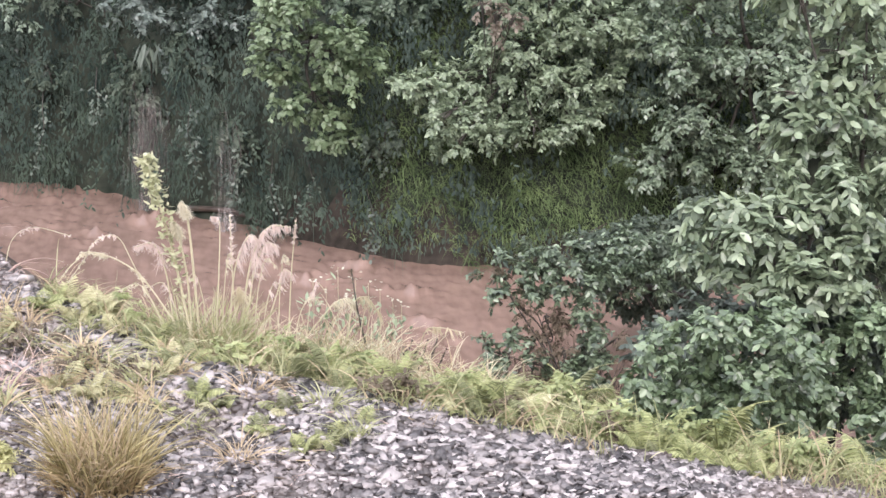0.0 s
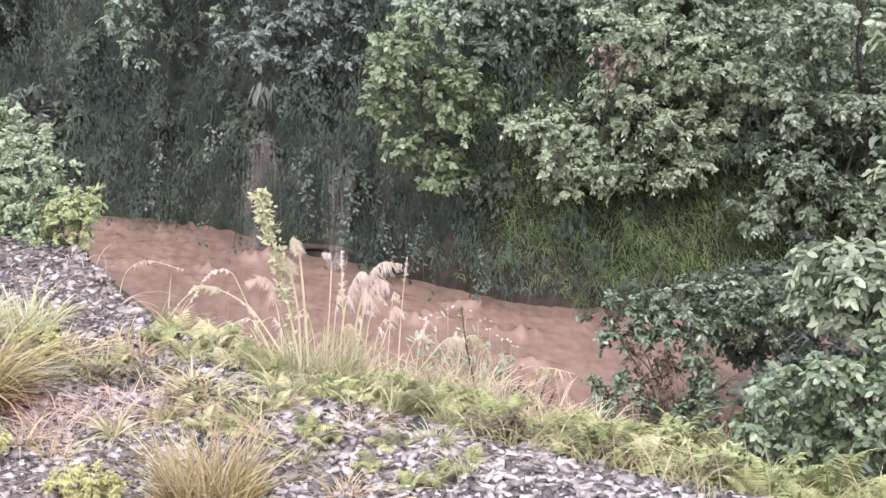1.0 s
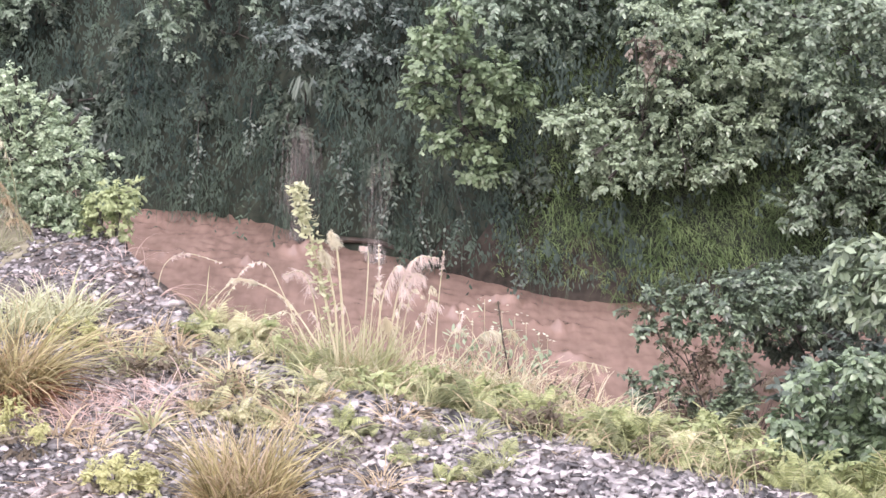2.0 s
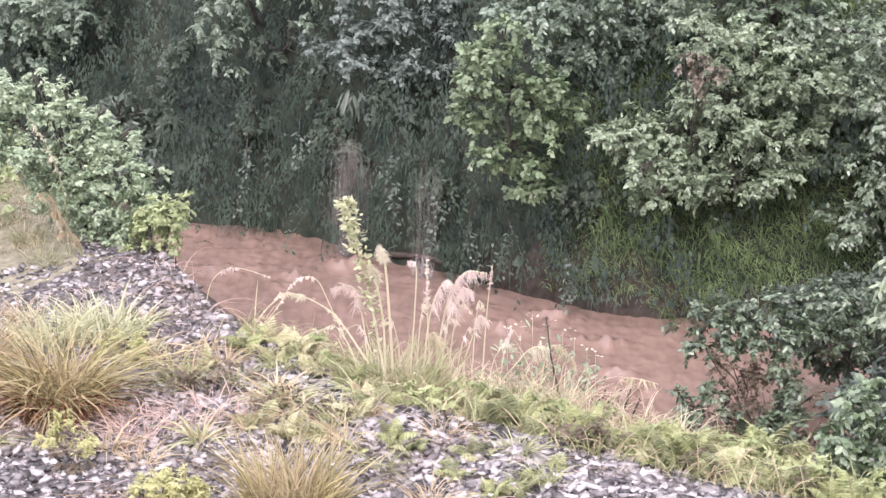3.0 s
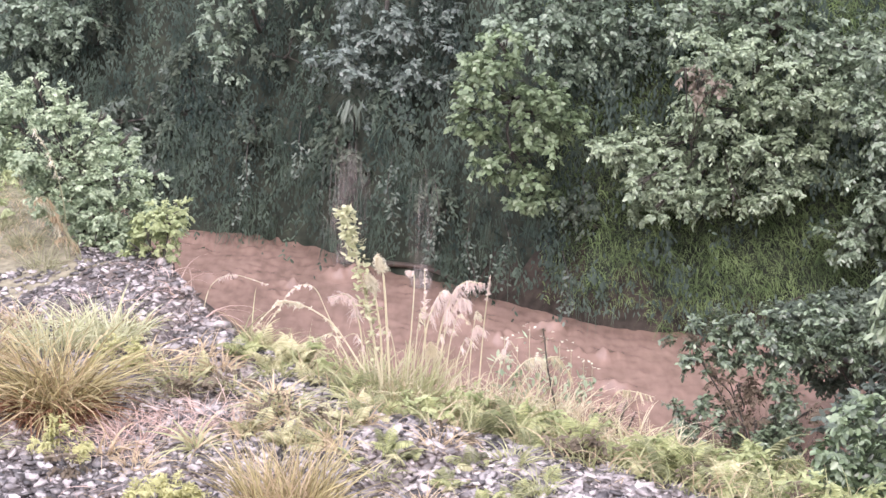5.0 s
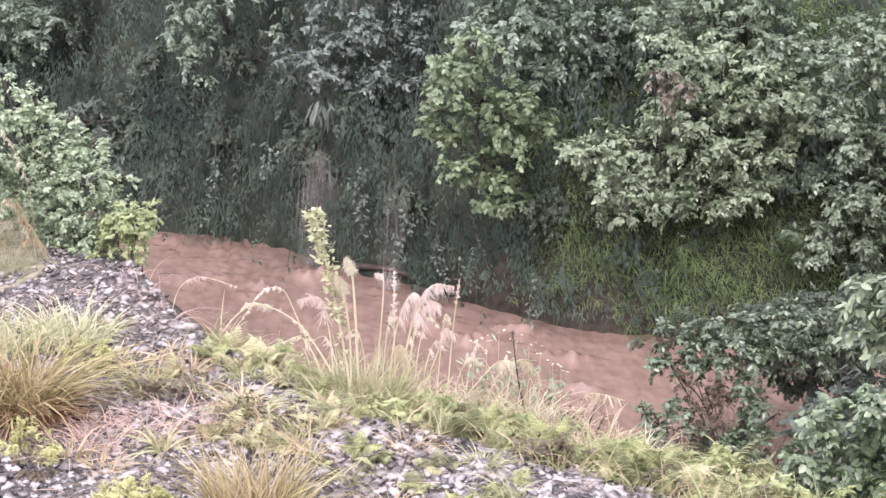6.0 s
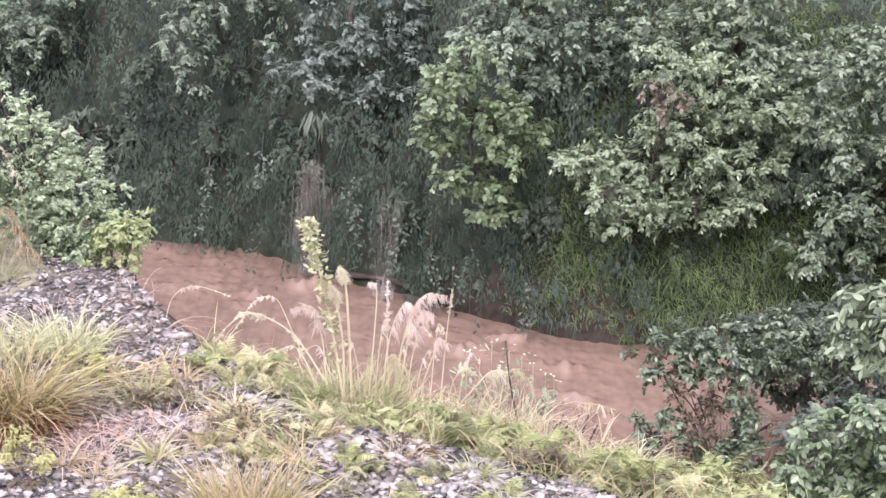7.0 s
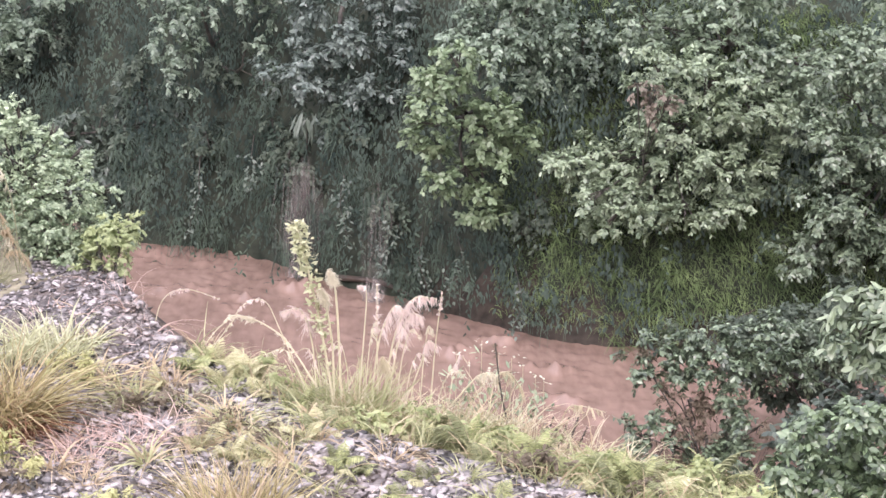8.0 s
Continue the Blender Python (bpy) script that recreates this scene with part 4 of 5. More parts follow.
# ---------------------------------------------------------------- grasses
def grass_clump(name, x, y, n, length, width, spread, lean, bend, mat, label, category="grass", group="", base_mat=None, dry=None):
    z = float(land(x, y))
    root = thing(name, (x, y, z - 0.01), label, category, group)
    a = rng.uniform(0, 6.28, n)
    r = spread * np.sqrt(rng.random(n))
    P = np.stack([r * np.cos(a), r * np.sin(a), np.zeros(n)], -1)
    t = lean * rng.random(n) ** 0.7
    a2 = a + rng.normal(size=n) * 0.9
    D = np.stack([np.cos(a2) * np.sin(t), np.sin(a2) * np.sin(t), np.cos(t)], -1)
    L = length * rng.uniform(0.35, 1.12, n)
    if base_mat:
        L = np.where(D[:, 1] < -0.3, L * 0.6, L)
    V, F = blades(P, D, L, width * rng.uniform(0.7, 1.3, n), bend * rng.uniform(0.4, 1.3, n), 5)
    part("blade_tuft", mesh_from("blade_tuft", V, F, mat), root)
    if dry:
        m_ = n // 2
        t2 = a2[:m_] + 1.7
        D2 = np.stack([np.cos(t2) * np.sin(t[:m_]), np.sin(t2) * np.sin(t[:m_]), np.cos(t[:m_])], -1)
        V, F = blades(P[:m_], D2, L[:m_] * 1.04, width * rng.uniform(0.6, 1.1, m_), bend * rng.uniform(0.5, 1.7, m_), 5)
        part("dry_tuft", mesh_from("dry_tuft", V, F, dry), root, "pale dry blades")
    if base_mat:
        m_ = n
        V, F = blades(P[:m_] * 1.25 + [0, -0.06, 0], D[:m_] + [0, -0.25, 0.1], L[:m_] * rng.uniform(0.3, 0.7, m_), np.full(m_, width * 1.2), bend * rng.uniform(0.8, 1.6, m_), 4)
        part("withered_tuft", mesh_from("withered_tuft", V, F, base_mat), root, "reddish withered blades")
    return root


for x, y, k in [(1.85, 13.1, 0), (2.1, 12.9, 1), (2.4, 12.9, 0), (2.0, 13.5, 1), (2.3, 13.4, 0), (1.6, 13.0, 1), (2.6, 12.4, 0), (1.35, 13.2, 0), (2.45, 13.9, 1), (2.15, 14.2, 0)]:
    grass_clump("reed_tuft", x, y, 110, 0.24, 0.010, 0.18, 1.1, 0.7, (STRAW, DRY_GRASS)[k],
                ("dry brownish reed tuft on the river slope", "faded green reed tuft on the river slope")[k], "reed", "reeds on the slope")
for x, y in [(-3.3, 16.9), (-3.6, 17.4), (-3.2, 17.6), (-3.9, 18.2), (-3.5, 18.6), (-4.1, 19.2), (-3.05, 16.3), (-3.75, 16.8)]:
    grass_clump("path_tuft", x, y, 90, 0.34, 0.008, 0.14, 1.0, 0.6, DRY_GRASS, "faded grass tuft beside the shrub", "grass", "tufts beside the shrub")
for x, y, k in [(-1.90, 13.85, 0), (-1.76, 13.79, 1), (-1.67, 13.54, 0), (-2.21, 14.55, 0), (-2.0, 14.45, 0), (-2.44, 14.6, 0), (-0.88, 12.75, 0), (-0.79, 12.54, 1), (-0.57, 12.25, 0), (-0.38, 12.96, 0),
                (-0.95, 12.95, 1), (-1.93, 12.2, 1), (-1.35, 12.3, 0), (-0.45, 12.1, 1), (-1.55, 13.45, 0)]:
    grass_clump("broad_grass", x, y, 34, 0.34, 0.016, 0.07, 1.15, 0.8, (GRASS_GREEN, STRAW)[k], ("arching light green grass among the stones", "arching straw-coloured grass among the stones")[k],
                "grass", "broad grass on the gravel", dry=STRAW if k == 0 else None)
for x, y in [(-1.46, 13.08), (-1.68, 13.28), (-1.21, 13.14), (-0.90, 12.62), (-0.62, 12.42), (-2.1, 11.75)]:
    z = float(land(x, y))
    tree("withered_weed", (x, y), [(x, y, z + 0.09, 0.09), (x + 0.1, y - 0.03, z + 0.06, 0.07), (x - 0.1, y, z + 0.07, 0.07)], LEAF_BROWN,
         "low withered brown weed among the stones", "weed", "withered weeds", leaf=0.045, width=0.35, cover=1.3, r0=0.005, limbs=False)
for x, y, h in [(-0.15, 13.4, 0.5), (0.1, 13.35, 0.55), (0.3, 13.4, 0.6), (0.62, 13.35, 0.75), (0.85, 13.4, 0.8), (1.0, 13.2, 0.7), (1.2, 13.3, 0.6), (1.45, 13.1, 0.5), (1.7, 12.9, 0.45), (0.45, 13.5, 0.7)]:
    grass_clump("bleached_grass", x, y, 85, h, 0.009, 0.16, 0.55, 0.7, PLUME_PALE, "bleached seeding grass on the river slope", "grass", "bleached grass on the slope", dry=STRAW)
TG = "straw tussocks on the gravel"
grass_clump("tussock", -2.37, 12.95, 500, 0.94, 0.015, 0.17, 0.85, 0.75, TUSSOCK,
            "large yellow-green tussock with a reddish withered base", "tussock", TG, TUSSOCK_RED, TUSSOCK_DRY)
grass_clump("tussock", -0.72, 11.12, 520, 0.66, 0.011, 0.22, 0.8, 0.35, TUSSOCK, "upright straw-coloured tussock on the gravel", "tussock", TG, TUSSOCK_DRY, STRAW)
grass_clump("tussock", -2.25, 14.3, 260, 0.52, 0.015, 0.24, 0.6, 0.6, LEAF_CREAM, "pale yellow-green tussock behind the large tussock", "tussock", TG)
grass_clump("tussock", -2.62, 14.2, 200, 0.5, 0.015, 0.22, 0.6, 0.6, LEAF_CREAM, "pale yellow-green tussock behind the large tussock", "tussock", TG)
grass_clump("tussock", -3.05, 13.5, 420, 0.72, 0.010, 0.14, 0.9, 0.6, TUSSOCK, "dry reddish tussock at the gravel's edge", "tussock", TG, TUSSOCK_RED, PINK_STRAW)
grass_clump("tussock", -3.1, 14.4, 160, 0.55, 0.008, 0.25, 1.0, 0.6, STRAW, "pale pinkish dry tussock at the gravel's edge", "tussock", TG, TUSSOCK_RED)
for x, y in [(-2.18, 12.15), (-1.47, 11.3), (-1.38, 11.2), (-2.05, 13.85)]:
    z = float(land(x, y))
    tree("yellow_weed", (x, y), [(x, y, z + 0.12, 0.13), (x - 0.12, y, z + 0.08, 0.09), (x + 0.11, y - 0.05, z + 0.09, 0.10)], LEAF_GOLD,
         "small yellow-green weed among the stones", "weed", "small weeds", leaf=0.034, width=0.3, cover=1.8, r0=0.006, limbs=False)
for x, y in [(-1.75, 12.6), (-1.5, 12.75), (-1.25, 12.8), (-1.9, 12.35)]:
    grass_clump("withered_grass", x, y, 150, 0.30, 0.007, 0.22, 1.6, 0.6, PINK_STRAW, "pinkish withered grass lying on the gravel", "grass", "withered grass")
for x, y, k in [(-1.2, 13.2, 0), (-1.0, 12.9, 1), (-0.8, 12.8, 0), (-1.35, 13.6, 1), (-0.5, 12.4, 0), (-0.35, 12.55, 1), (-1.05, 12.4, 1), (-0.2, 11.8, 0),
                (0.15, 12.2, 1), (-1.6, 13.3, 0), (-1.5, 13.9, 1), (0.6, 11.9, 0), (0.05, 11.3, 1), (0.75, 11.5, 0), (-0.95, 13.55, 0), (-1.7, 12.0, 1), (-2.7, 12.2, 0), (-3.0, 15.0, 1)]:
    grass_clump("grass_tuft", x, y, 60, 0.30, 0.009, 0.08, 1.1, 0.7, (GRASS_GREEN, STRAW)[k],
                ("small light green grass tuft among the stones", "small dry straw tuft among the stones")[k], "grass", "tufts on the gravel")
n = 4600
ex = rng.uniform(-1.3, 4.2, n)
ey = crest_y(ex) + rng.uniform(0.05, 1.5, n) ** 1.2
ok = lumps(ex, ey, 2.6, 1.7) + rng.normal(size=n) * 0.12 > 0.05
ex, ey, n = ex[ok], ey[ok], int(ok.sum())
P = np.stack([ex, ey, land(ex, ey)], -1)
D = np.stack([rng.normal(size=n) * 0.35, rng.normal(size=n) * 0.3 - 0.1, np.ones(n)], -1)
V, F = blades(P, D, rng.uniform(0.12, 0.5, n), rng.uniform(0.006, 0.012, n), rng.uniform(0.3, 1.1, n))
eg = mesh_from("edge_grass", V, F, [GRASS_GREEN, STRAW])
eg.polygons.foreach_set("material_index", ((np.arange(n) % 4 == 0)[None].repeat(4, 0).ravel()).astype(np.int32))
tagged(new("edge_grass", eg), "light green grass along the edge of the bank", "grass", kind="stuff")
n = 2200
lx = rng.uniform(-3.4, 1.2, n)
ly = rng.uniform(10.6, 15.5, n)
ok = (ly < crest_y(lx) - 0.05) & (lumps(lx, ly, 1.9, 4) + rng.normal(size=n) * 0.25 > 0.0)
lx, ly, n = lx[ok], ly[ok], int(ok.sum())
P = np.stack([lx, ly, land(lx, ly) + 0.018], -1)
V, F = blades(P, np.stack([rng.normal(size=n), rng.normal(size=n), rng.normal(size=n) * 0.12 + 0.14], -1), rng.uniform(0.05, 0.19, n), rng.uniform(0.004, 0.009, n), rng.uniform(0.0, 0.25, n))
lit = mesh_from("straw_litter", V, F, [STRAW, PINK_STRAW, LEAF_BROWN])
lit.polygons.foreach_set("material_index", ((np.arange(n) % 5) // 2)[None].repeat(4, 0).ravel().astype(np.int32))
tagged(new("straw_litter", lit), "dry straw and stalks strewn over the gravel", "litter", kind="stuff")
n = 5000
ex = rng.uniform(-5.2, -2.6, n)
ey = rng.uniform(16.6, 21, n)
ok = ey < crest_y(ex) - 0.3
P = np.stack([ex, ey, land(ex, ey)], -1)[ok]
n = len(P)
V, F = blades(P, np.stack([rng.normal(size=n) * 0.4, rng.normal(size=n) * 0.4, np.ones(n)], -1), rng.uniform(0.05, 0.22, n), rng.uniform(0.004, 0.009, n), rng.uniform(0.3, 1.0, n))
pg = mesh_from("path_grass", V, F, [STRAW, DRY_GRASS])
pg.polygons.foreach_set("material_index", ((np.arange(n) % 5 > 1)[None].repeat(4, 0).ravel()).astype(np.int32))
tagged(new("path_grass", pg), "short dry grass beside the shrub", "grass", kind="stuff")


# ---------------------------------------------------------------- plume grass
def hair(points, length, n, spread, fall):
    """Fine hairs that hang from a line, shorter towards its end."""
    p = curve(points, 40)
    knots = max(5, n // 8)
    node = rng.integers(0, 40, knots)
    way = rng.normal(size=(knots, 3)) * spread + [0.1, 0, fall]
    reach = rng.uniform(0.5, 1.15, knots)
    j = rng.integers(0, knots, n)
    k = node[j]
    P = p[k] + rng.normal(size=(n, 3)) * 0.005
    D = way[j] + rng.normal(size=(n, 3)) * spread * 0.35
    return blades(P, D, length * reach[j] * rng.uniform(0.5, 1.05, n) * (1.1 - 0.6 * k / 40), np.full(n, 0.004), rng.uniform(0.1, 0.5, n), 2)


def plume_stalk(points, head, hairs, length, fall, mat=PLUME, thick=0.005, spread=0.5, name="plume_grass", label="", stalk=STALK):
    """One flowering stalk; the last part of its line, from head on, carries the plume."""
    p = curve(points, 20)
    base = p[0].copy()
    base[2] = float(land(base[0], base[1]))
    p = np.concatenate([[base - [0, 0, 0.02]], p])
    root = thing(name, base, label or "tall grass stalk with a drooping pinkish plume", "plume grass", "plume grass stalks")
    v, f = tube(p - base, [thick * 1.3, thick * 0.8], 5)
    part("stalk", mesh_from("stalk", v, f, stalk, True), root)
    k = int(len(p) * head)
    v, f = hair((p - base)[k:], length, int(hairs * 1.7), spread, fall)
    part("plume", mesh_from("plume", v, f, mat), root)
    return root


Yp = 13.5
def at(*xz):
    return [(x, Yp + 0.1 * math.sin(7 * x), z) for x, z in xz]


HEAD = "green stalk with a rounded cream seed head"
SPIKE = "thin upright stalk with a slender pinkish spike"
DEAD = "dead brown stalk among the ferns"
plume_stalk(at((-0.18, 0.05), (-0.21, 0.49), (-0.24, 0.80), (-0.28, 0.91)), 0.72, 800, 0.06, -0.5, PLUME_CREAM, 0.008, 0.6, label=HEAD)
plume_stalk(at((-0.23, 0.09), (-0.25, 0.41), (-0.30, 0.68), (-0.33, 0.77)), 0.70, 800, 0.065, -0.5, PLUME_CREAM, 0.007, 0.6, label=HEAD)
plume_stalk(at((0.07, 0.05), (0.05, 0.41), (0.04, 0.80)), 0.55, 150, 0.045, 0.5, PLUME, 0.004, 0.28, label=SPIKE)
plume_stalk(at((0.43, 0.01), (0.45, 0.42), (0.48, 0.77)), 0.75, 110, 0.03, 0.7, PLUME, 0.004, 0.25, label=SPIKE)
arch = plume_stalk(at((-0.34, 0.08), (-0.55, 0.35), (-0.70, 0.46), (-0.83, 0.53), (-0.93, 0.56), (-0.98, 0.52)), 0.2, 150, 0.030, -0.4, PLUME_CREAM, 0.005, 0.5, label="arching stalk with pale yellow seeds")
# a knot of seeds at its bend, and two thin stems that dangle from it
for line, hairs, long_ in [([(-0.78, 0.50), (-0.86, 0.54), (-0.95, 0.55)], 260, 0.038), ([(-0.93, 0.55), (-1.02, 0.48), (-1.10, 0.38)], 50, 0.02), ([(-0.91, 0.54), (-0.97, 0.46), (-1.04, 0.37)], 70, 0.024)]:
    p = curve(np.array(at(*line)) - np.array(arch.location), 10)
    v, f = tube(p, [0.004, 0.003], 5)
    spur = part("spur", mesh_from("spur", v, f, STALK, True), arch)
    v, f = hair(p, long_, hairs, 0.6, -0.2)
    part("plume", mesh_from("plume", v, f, PLUME_CREAM), spur)
plume_stalk(at((-0.35, 0.09), (-0.39, 0.41), (-0.47, 0.60), (-0.60, 0.56)), 0.5, 190, 0.09, -0.7, PLUME, 0.005, 0.4)
plume_stalk(at((0.03, 0.05), (0.07, 0.41), (0.16, 0.62), (0.24, 0.58)), 0.42, 190, 0.10, -0.9, PLUME, 0.005, 0.30)
plume_stalk(at((0.11, 0.05), (0.18, 0.45), (0.29, 0.68), (0.44, 0.71)), 0.42, 230, 0.125, -0.9, PLUME, 0.005, 0.28)
plume_stalk(at((0.15, 0.05), (0.20, 0.38), (0.28, 0.57), (0.36, 0.55)), 0.45, 180, 0.11, -0.9, PLUME, 0.005, 0.30)
plume_stalk(at((0.30, 0.05), (0.36, 0.25), (0.40, 0.40), (0.46, 0.37)), 0.55, 150, 0.08, -1.0, PLUME, 0.004, 0.25)
plume_stalk(at((-0.06, 0.05), (-0.04, 0.40), (-0.03, 0.75), (-0.08, 0.80)), 0.8, 120, 0.05, -0.8, PLUME, 0.004, 0.3)
plume_stalk(at((0.03, 0.01), (0.11, 0.20), (0.09, 0.27)), 0.7, 200, 0.11, -0.9, PLUME_PALE, spread=0.35)
plume_stalk(at((-0.42, 0.05), (-0.62, 0.46), (-0.70, 0.62), (-0.79, 0.65), (-0.88, 0.60), (-0.94, 0.48)), 0.5, 110, 0.025, -0.4, PLUME, 0.003)
plume_stalk([(-1.62, 14.95, -0.05), (-1.55, 15.0, 0.22), (-1.38, 15.0, 0.31), (-1.12, 15.0, 0.24)], 0.5, 90, 0.03, -0.4, PLUME, 0.003, label="thin arching grass stalk over the water")
plume_stalk(at((0.48, -0.15), (0.65, 0.10), (0.74, 0.20), (0.84, 0.21), (0.88, 0.12)), 0.5, 110, 0.11, -1.0, PLUME_CREAM, spread=0.4)
plume_stalk(at((0.82, -0.15), (0.85, 0.12), (0.90, 0.20), (0.98, 0.17), (1.07, 0.02)), 0.5, 100, 0.10, -1.0, PLUME_PALE, spread=0.4)
plume_stalk(at((0.74, -0.28), (0.78, -0.12), (0.84, -0.08), (0.90, -0.14)), 0.4, 70, 0.08, -1.0, PLUME_CREAM, spread=0.45)
plume_stalk(at((0.95, -0.32), (0.97, -0.18), (1.0, -0.15), (1.04, -0.20)), 0.4, 60, 0.07, -1.0, PLUME_CREAM, spread=0.45)
plume_stalk(at((1.3, -0.3), (1.36, -0.05), (1.46, 0.0), (1.62, -0.03)), 0.4, 70, 0.10, -0.9, PLUME_PALE, 0.003, 0.35)
plume_stalk(at((0.97, -0.2), (0.90, 0.10), (0.85, 0.42)), 0.8, 40, 0.04, 0.2, LEAF_BROWN, 0.006, label=DEAD, stalk=BARK)
for k, (x, top) in enumerate([(1.16, -0.20), (1.20, -0.12), (1.24, -0.16), (1.30, -0.10), (1.36, -0.08), (1.42, -0.14)]):
    plume_stalk(at((x, -0.55), (x + 0.02, -0.34), (x + 0.08, top)), 0.3, 90, 0.06, 0.3, (LEAF_BROWN, PINK_STRAW)[k % 2], 0.008, label=DEAD, stalk=BARK)
for k, (x, top, lean) in enumerate([(-0.12, 0.42, -0.10), (-0.02, 0.52, 0.06), (0.10, 0.36, 0.12), (0.20, 0.46, 0.10), (0.26, 0.30, 0.10), (0.36, 0.50, 0.05), (-0.30, 0.34, -0.14), (-0.42, 0.30, -0.2), (0.55, 0.34, 0.08), (0.48, 0.24, 0.12)]):
    plume_stalk(at((x, 0.0), (x + lean * 0.3, top * 0.6), (x + lean * 0.8, top), (x + lean * 1.5, top - 0.05)), 0.45, 45, 0.05, -0.8, (PLUME, PLUME_CREAM)[k % 2], 0.003, 0.35)
# dry stalks in front of the shrub at the end of the gravel
plume_stalk([(-2.84, 16.4, 0.0), (-2.89, 16.4, 0.53), (-2.98, 16.4, 0.86), (-3.11, 16.4, 1.09)], 0.5, 110, 0.07, -0.7, PLUME_CREAM, 0.005, 0.3, stalk=DRY_GRASS, label="dry pinkish stalk leaning in front of a shrub")
plume_stalk([(-2.86, 16.4, 0.0), (-2.92, 16.4, 0.25), (-3.0, 16.4, 0.45), (-3.10, 16.4, 0.53)], 0.3, 150, 0.10, -0.9, PLUME_CREAM, 0.004, 0.3, stalk=DRY_GRASS, label="dry pinkish stalk leaning in front of a shrub")
for x, z in [(-2.90, 0.34), (-2.82, 0.18), (-2.97, 0.50)]:
    plume_stalk([(-2.74, 16.35, 0.0), (x + 0.06, 16.35, z * 0.7), (x - 0.04, 16.35, z + 0.04), (x - 0.14, 16.35, z)], 0.3, 120, 0.09, -0.9, STRAW, 0.005, 0.3, stalk=DRY_GRASS, label="dry drooping stalk at the foot of a shrub")
# thin pale grass along the end of the shelf
for x, y in [(-1.95, 15.9), (-1.80, 15.3), (-2.15, 16.1), (-1.58, 14.75), (-2.5, 15.4), (-2.2, 14.8)]:
    grass_clump("pale_grass", x, y, 16, 0.40, 0.005, 0.12, 1.0, 1.1, PINK_STRAW, "thin pale pinkish grass tuft on the gravel edge", "grass", "pale grass tufts")
grass_clump("plume_grass_tuft", -0.15, 13.5, 420, 0.55, 0.010, 0.28, 0.55, 0.45, GRASS_GREEN, "green tuft at the foot of the plume grass", "grass")
grass_clump("plume_grass_tuft", 0.55, 13.3, 320, 0.5, 0.009, 0.3, 0.6, 0.5, GRASS_GREEN, "green tuft at the foot of the plume grass", "grass")


def leafy_weed(line, label, mat, leaf, n):
    p = curve(line, 16)
    base = p[0].copy()
    base[2] = float(land(base[0], base[1]))
    root = thing("tall_weed", base, label, "weed")
    v, f = tube(np.concatenate([[base], p]) - base, [0.011, 0.006], 5)
    part("stem", mesh_from("stem", v, f, STALK, True), root)
    k = (16 * rng.random(n) ** 0.4).astype(int).clip(0, 15)
    D = unit(rng.normal(size=(n, 3))) * [1, 1, 0.5] + [0, 0, 0.2]
    v, f = leaves(p[k] - base + rng.normal(size=(n, 3)) * [0.028, 0.028, 0.02], D, unit(rng.normal(size=(n, 3)) * 0.5 + [0, 0, 1]), leaf * rng.uniform(0.5, 1.2, n), leaf * rng.uniform(0.25, 0.5, n))
    part("foliage", mesh_from("foliage", v, f, mat), root)
    return root


leafy_weed(at((-0.24, 0.05), (-0.36, 0.65), (-0.51, 1.17)), "tall yellow-green weed with small leaves up its stem", LEAF_CREAM, 0.06, 400)
for x, z in [(0.57, 0.30), (0.66, 0.24), (0.74, 0.38), (0.86, 0.30), (0.95, 0.26), (1.03, 0.22), (1.12, 0.14), (1.18, 0.10), (0.80, 0.16)]:
    base = (x, Yp + 0.2, float(land(x, Yp + 0.2)))
    fl_ = thing("white_flower", base, "small white flower on a thin green stem", "flower", "white flowers on the bank")
    o = np.array(base)
    top = np.array([x + 0.03, Yp + 0.15, z])
    v, f = tube(curve([o, (o + top) / 2 + [0.02, 0, 0.02], top], 7) - o, [0.003, 0.0015], 4)
    part("stem", mesh_from("stem", v, f, STALK), fl_)
    k = 5
    c = top - o + rng.normal(size=(k, 3)) * [0.035, 0.035, 0.02]
    v, f = leaves(c, rng.normal(size=(k, 3)) * [1, 1, 0.3], np.tile([0, 0, 1.0], (k, 1)) + rng.normal(size=(k, 3)) * 0.3, np.full(k, 0.026), np.full(k, 0.019))
    part("blossom", mesh_from("blossom", v, f, PETAL), fl_)
    v, f = leaves(rng.random((40, 1)) * (top - o)[None] * 0.9 + rng.normal(size=(40, 3)) * 0.03, rng.normal(size=(40, 3)), np.tile([0, 0, 1.0], (40, 1)), np.full(40, 0.07), np.full(40, 0.025))
    part("foliage", mesh_from("foliage", v, f, LEAF_SHRUB), fl_)

# ---------------------------------------------------------------- driftwood and the concrete block
def stick(line, r, label, mat=DRIFT):
    o = np.array(line[0])
    v, f = tube(curve(np.array(line) - o, 9), [r, r * 0.8, r * 0.4], 7)
    root = new("driftwood", mesh_from("driftwood", v, f, mat, True))
    root.location = o
    return tagged(root, label, "driftwood", "driftwood")


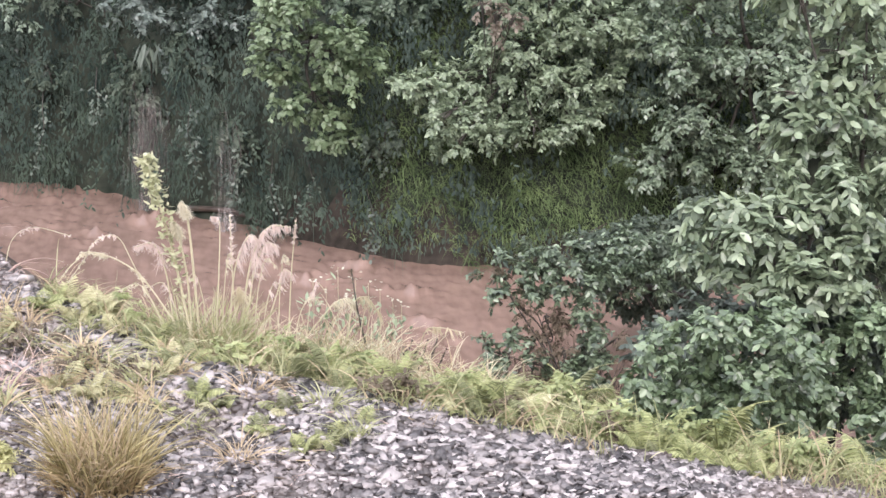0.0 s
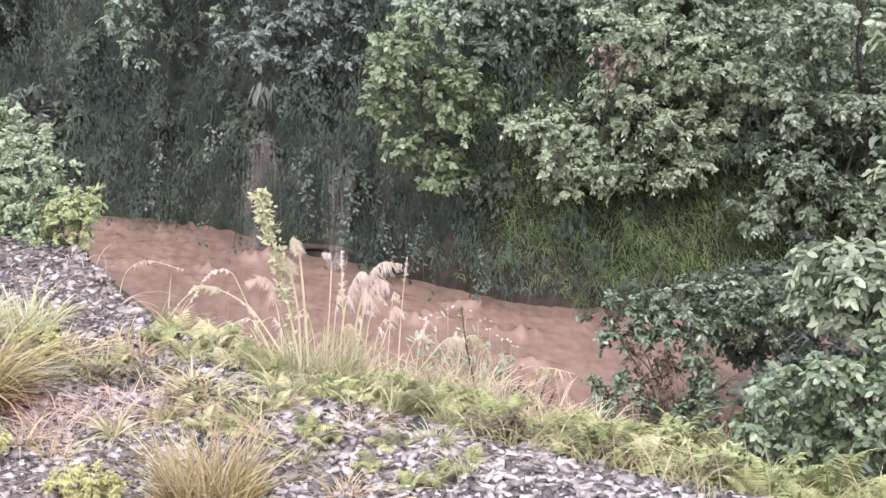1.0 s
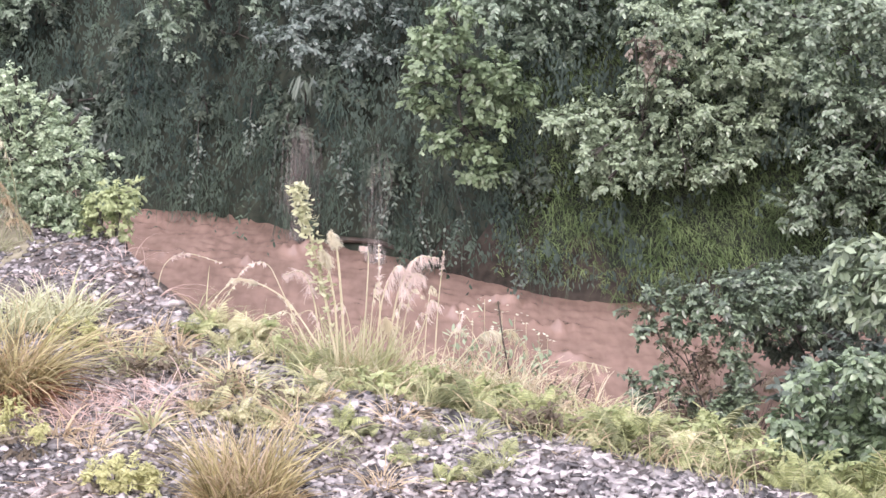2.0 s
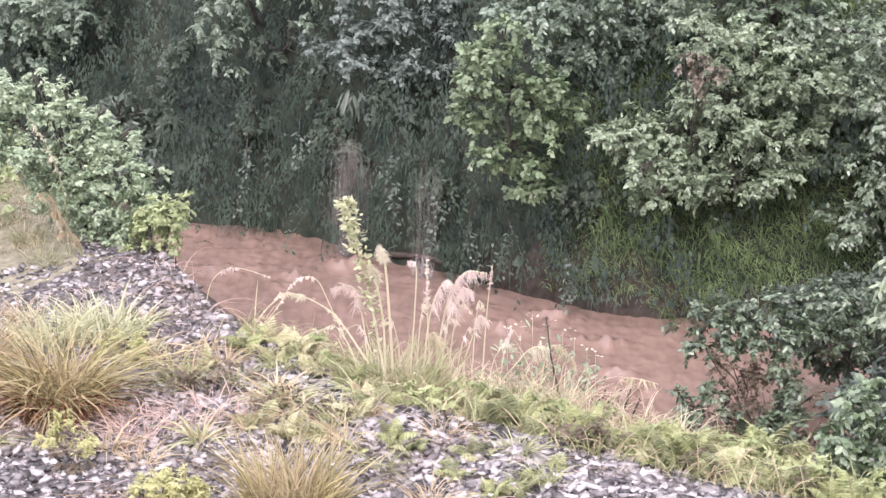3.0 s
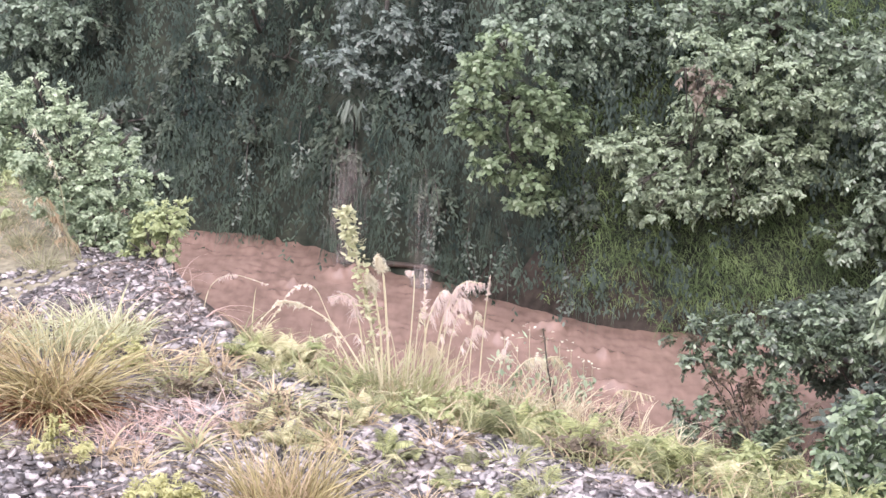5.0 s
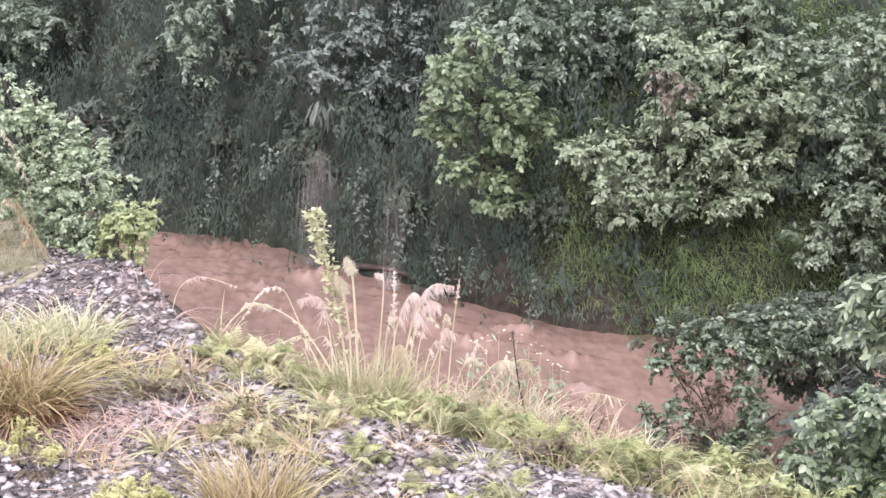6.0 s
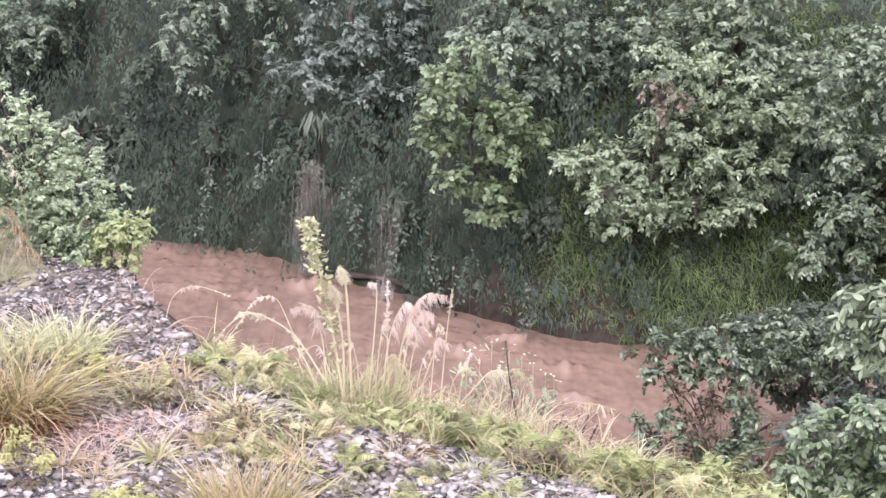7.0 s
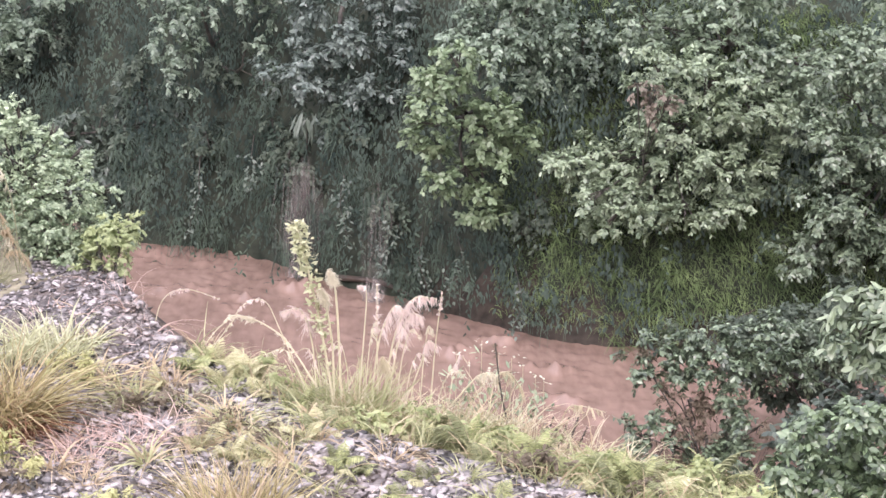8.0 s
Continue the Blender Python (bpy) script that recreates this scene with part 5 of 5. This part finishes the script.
stick([(-0.35, 21.9, -1.44), (0.1, 21.6, -1.40), (0.5, 21.2, -1.46)], 0.035, "dark wet branch lying in the water")
stick([(3.36, 19.05, -1.06), (3.50, 19.0, -0.95), (3.66, 18.95, -0.84)], 0.012, "bare grey stick leaning from the grass bank")
stick([(3.15, 16.45, -0.62), (3.5, 16.5, -0.70), (3.95, 16.6, -0.86), (4.5, 16.6, -1.3)], 0.03, "dark fallen trunk leaning into the bushes", BARK)
bm = bmesh.new()
bmesh.ops.create_cube(bm, size=1, matrix=Matrix.Diagonal((0.5, 0.35, 0.22, 1)))
bmesh.ops.bevel(bm, geom=bm.edges, offset=0.02, segments=2, affect="EDGES")
me = bpy.data.meshes.new("kerb_block")
bm.to_mesh(me)
me.materials.append(CONCRETE)
blk = new("concrete_block", me)
blk.matrix_world = pose(-4.36, 19.9, float(land(-4.4, 19.9)) + 0.09, 0, 0, 12)
tagged(blk, "weathered grey concrete block in the grass", "block")


# ---------------------------------------------------------------- gravel: loose stones
def stone_shape(seed):
    """An angular slate shard: a flat block with knocked-off corners."""
    r = np.random.default_rng(seed)
    v = np.array([(x, y, z) for z in (-0.5, 0.5) for x, y in ((-0.5, -0.5), (0.5, -0.5), (0.5, 0.5), (-0.5, 0.5))], float)
    v = v + r.normal(size=v.shape) * [0.15, 0.15, 0.13]
    v[4:, :2] *= r.uniform(0.55, 0.95)
    f = np.array([(0, 2, 1), (0, 3, 2), (4, 5, 6), (4, 6, 7), (0, 1, 5), (0, 5, 4), (1, 2, 6), (1, 6, 5), (2, 3, 7), (2, 7, 6), (3, 0, 4), (3, 4, 7)])
    return v * [1.35, 0.75 + 0.35 * r.random(), 0.28 + 0.26 * r.random()], f


SHAPES = [stone_shape(100 + k) for k in range(12)]


def scatter(n, x0, x1, y0, off):
    x = rng.uniform(x0, x1, n)
    y = y0 + rng.random(n) * (crest_y(x) + off - y0)
    return x, y


sx, sy = scatter(34000, -3.5, 3.5, 10.3, 0.3)
ss = (0.016 + 0.048 * rng.random(len(sx)) ** 2.4) * np.clip((18.5 - sy) / 4.0, 0.8, 1)
keep = ~((sx < -2.8) & (sy > 16.3))
sx, sy, ss = sx[keep], sy[keep], ss[keep]
sz = land(sx, sy) + ss * 0.12
Vs, Fs, base = [], [], 0
for k, (v, f) in enumerate(SHAPES):
    pick = np.arange(len(sx)) % 12 == k
    m_ = pick.sum()
    a, b_, c_ = rng.uniform(0, 6.28, m_), rng.normal(size=m_) * 0.28, rng.normal(size=m_) * 0.28
    w = v[None] * ss[pick][:, None, None]
    x, y, z = w[..., 0], w[..., 1], w[..., 2]
    y, z = y * np.cos(b_)[:, None] - z * np.sin(b_)[:, None], y * np.sin(b_)[:, None] + z * np.cos(b_)[:, None]
    x, z = x * np.cos(c_)[:, None] + z * np.sin(c_)[:, None], -x * np.sin(c_)[:, None] + z * np.cos(c_)[:, None]
    x, y = x * np.cos(a)[:, None] - y * np.sin(a)[:, None], x * np.sin(a)[:, None] + y * np.cos(a)[:, None]
    w = np.stack([x + sx[pick][:, None], y + sy[pick][:, None], z + sz[pick][:, None]], -1)
    Vs.append(w.reshape(-1, 3))
    Fs.append((f[None] + (np.arange(m_) * len(v))[:, None, None]).reshape(-1, 3) + base)
    base += m_ * len(v)
tagged(new("gravel", mesh_from("gravel", np.concatenate(Vs), [np.concatenate(Fs)], STONE)),
       "loose grey slate gravel on the river shelf", "gravel", kind="stuff")
STONES = [mesh_from("stone", v, [f], STONE_PIECE) for v, f in SHAPES]
px_, py_ = scatter(290, -2.6, 2.0, 10.7, 0.0)
near = np.arange(290) % 5 < 3
py_ = np.where(near, crest_y(px_) - np.abs(rng.normal(size=290)) * 0.45, py_)
for k in range(290):
    ob = part("stone", STONES[k % 12], ground)
    s = 0.034 + 0.06 * rng.random() ** 3
    ob.location = (px_[k], py_[k], float(land(px_[k], py_[k])) + s * 0.13)
    ob.rotation_euler = (rng.normal() * 0.25, rng.normal() * 0.25, rng.uniform(0, 6.28))
    ob.scale = (s, s, s)
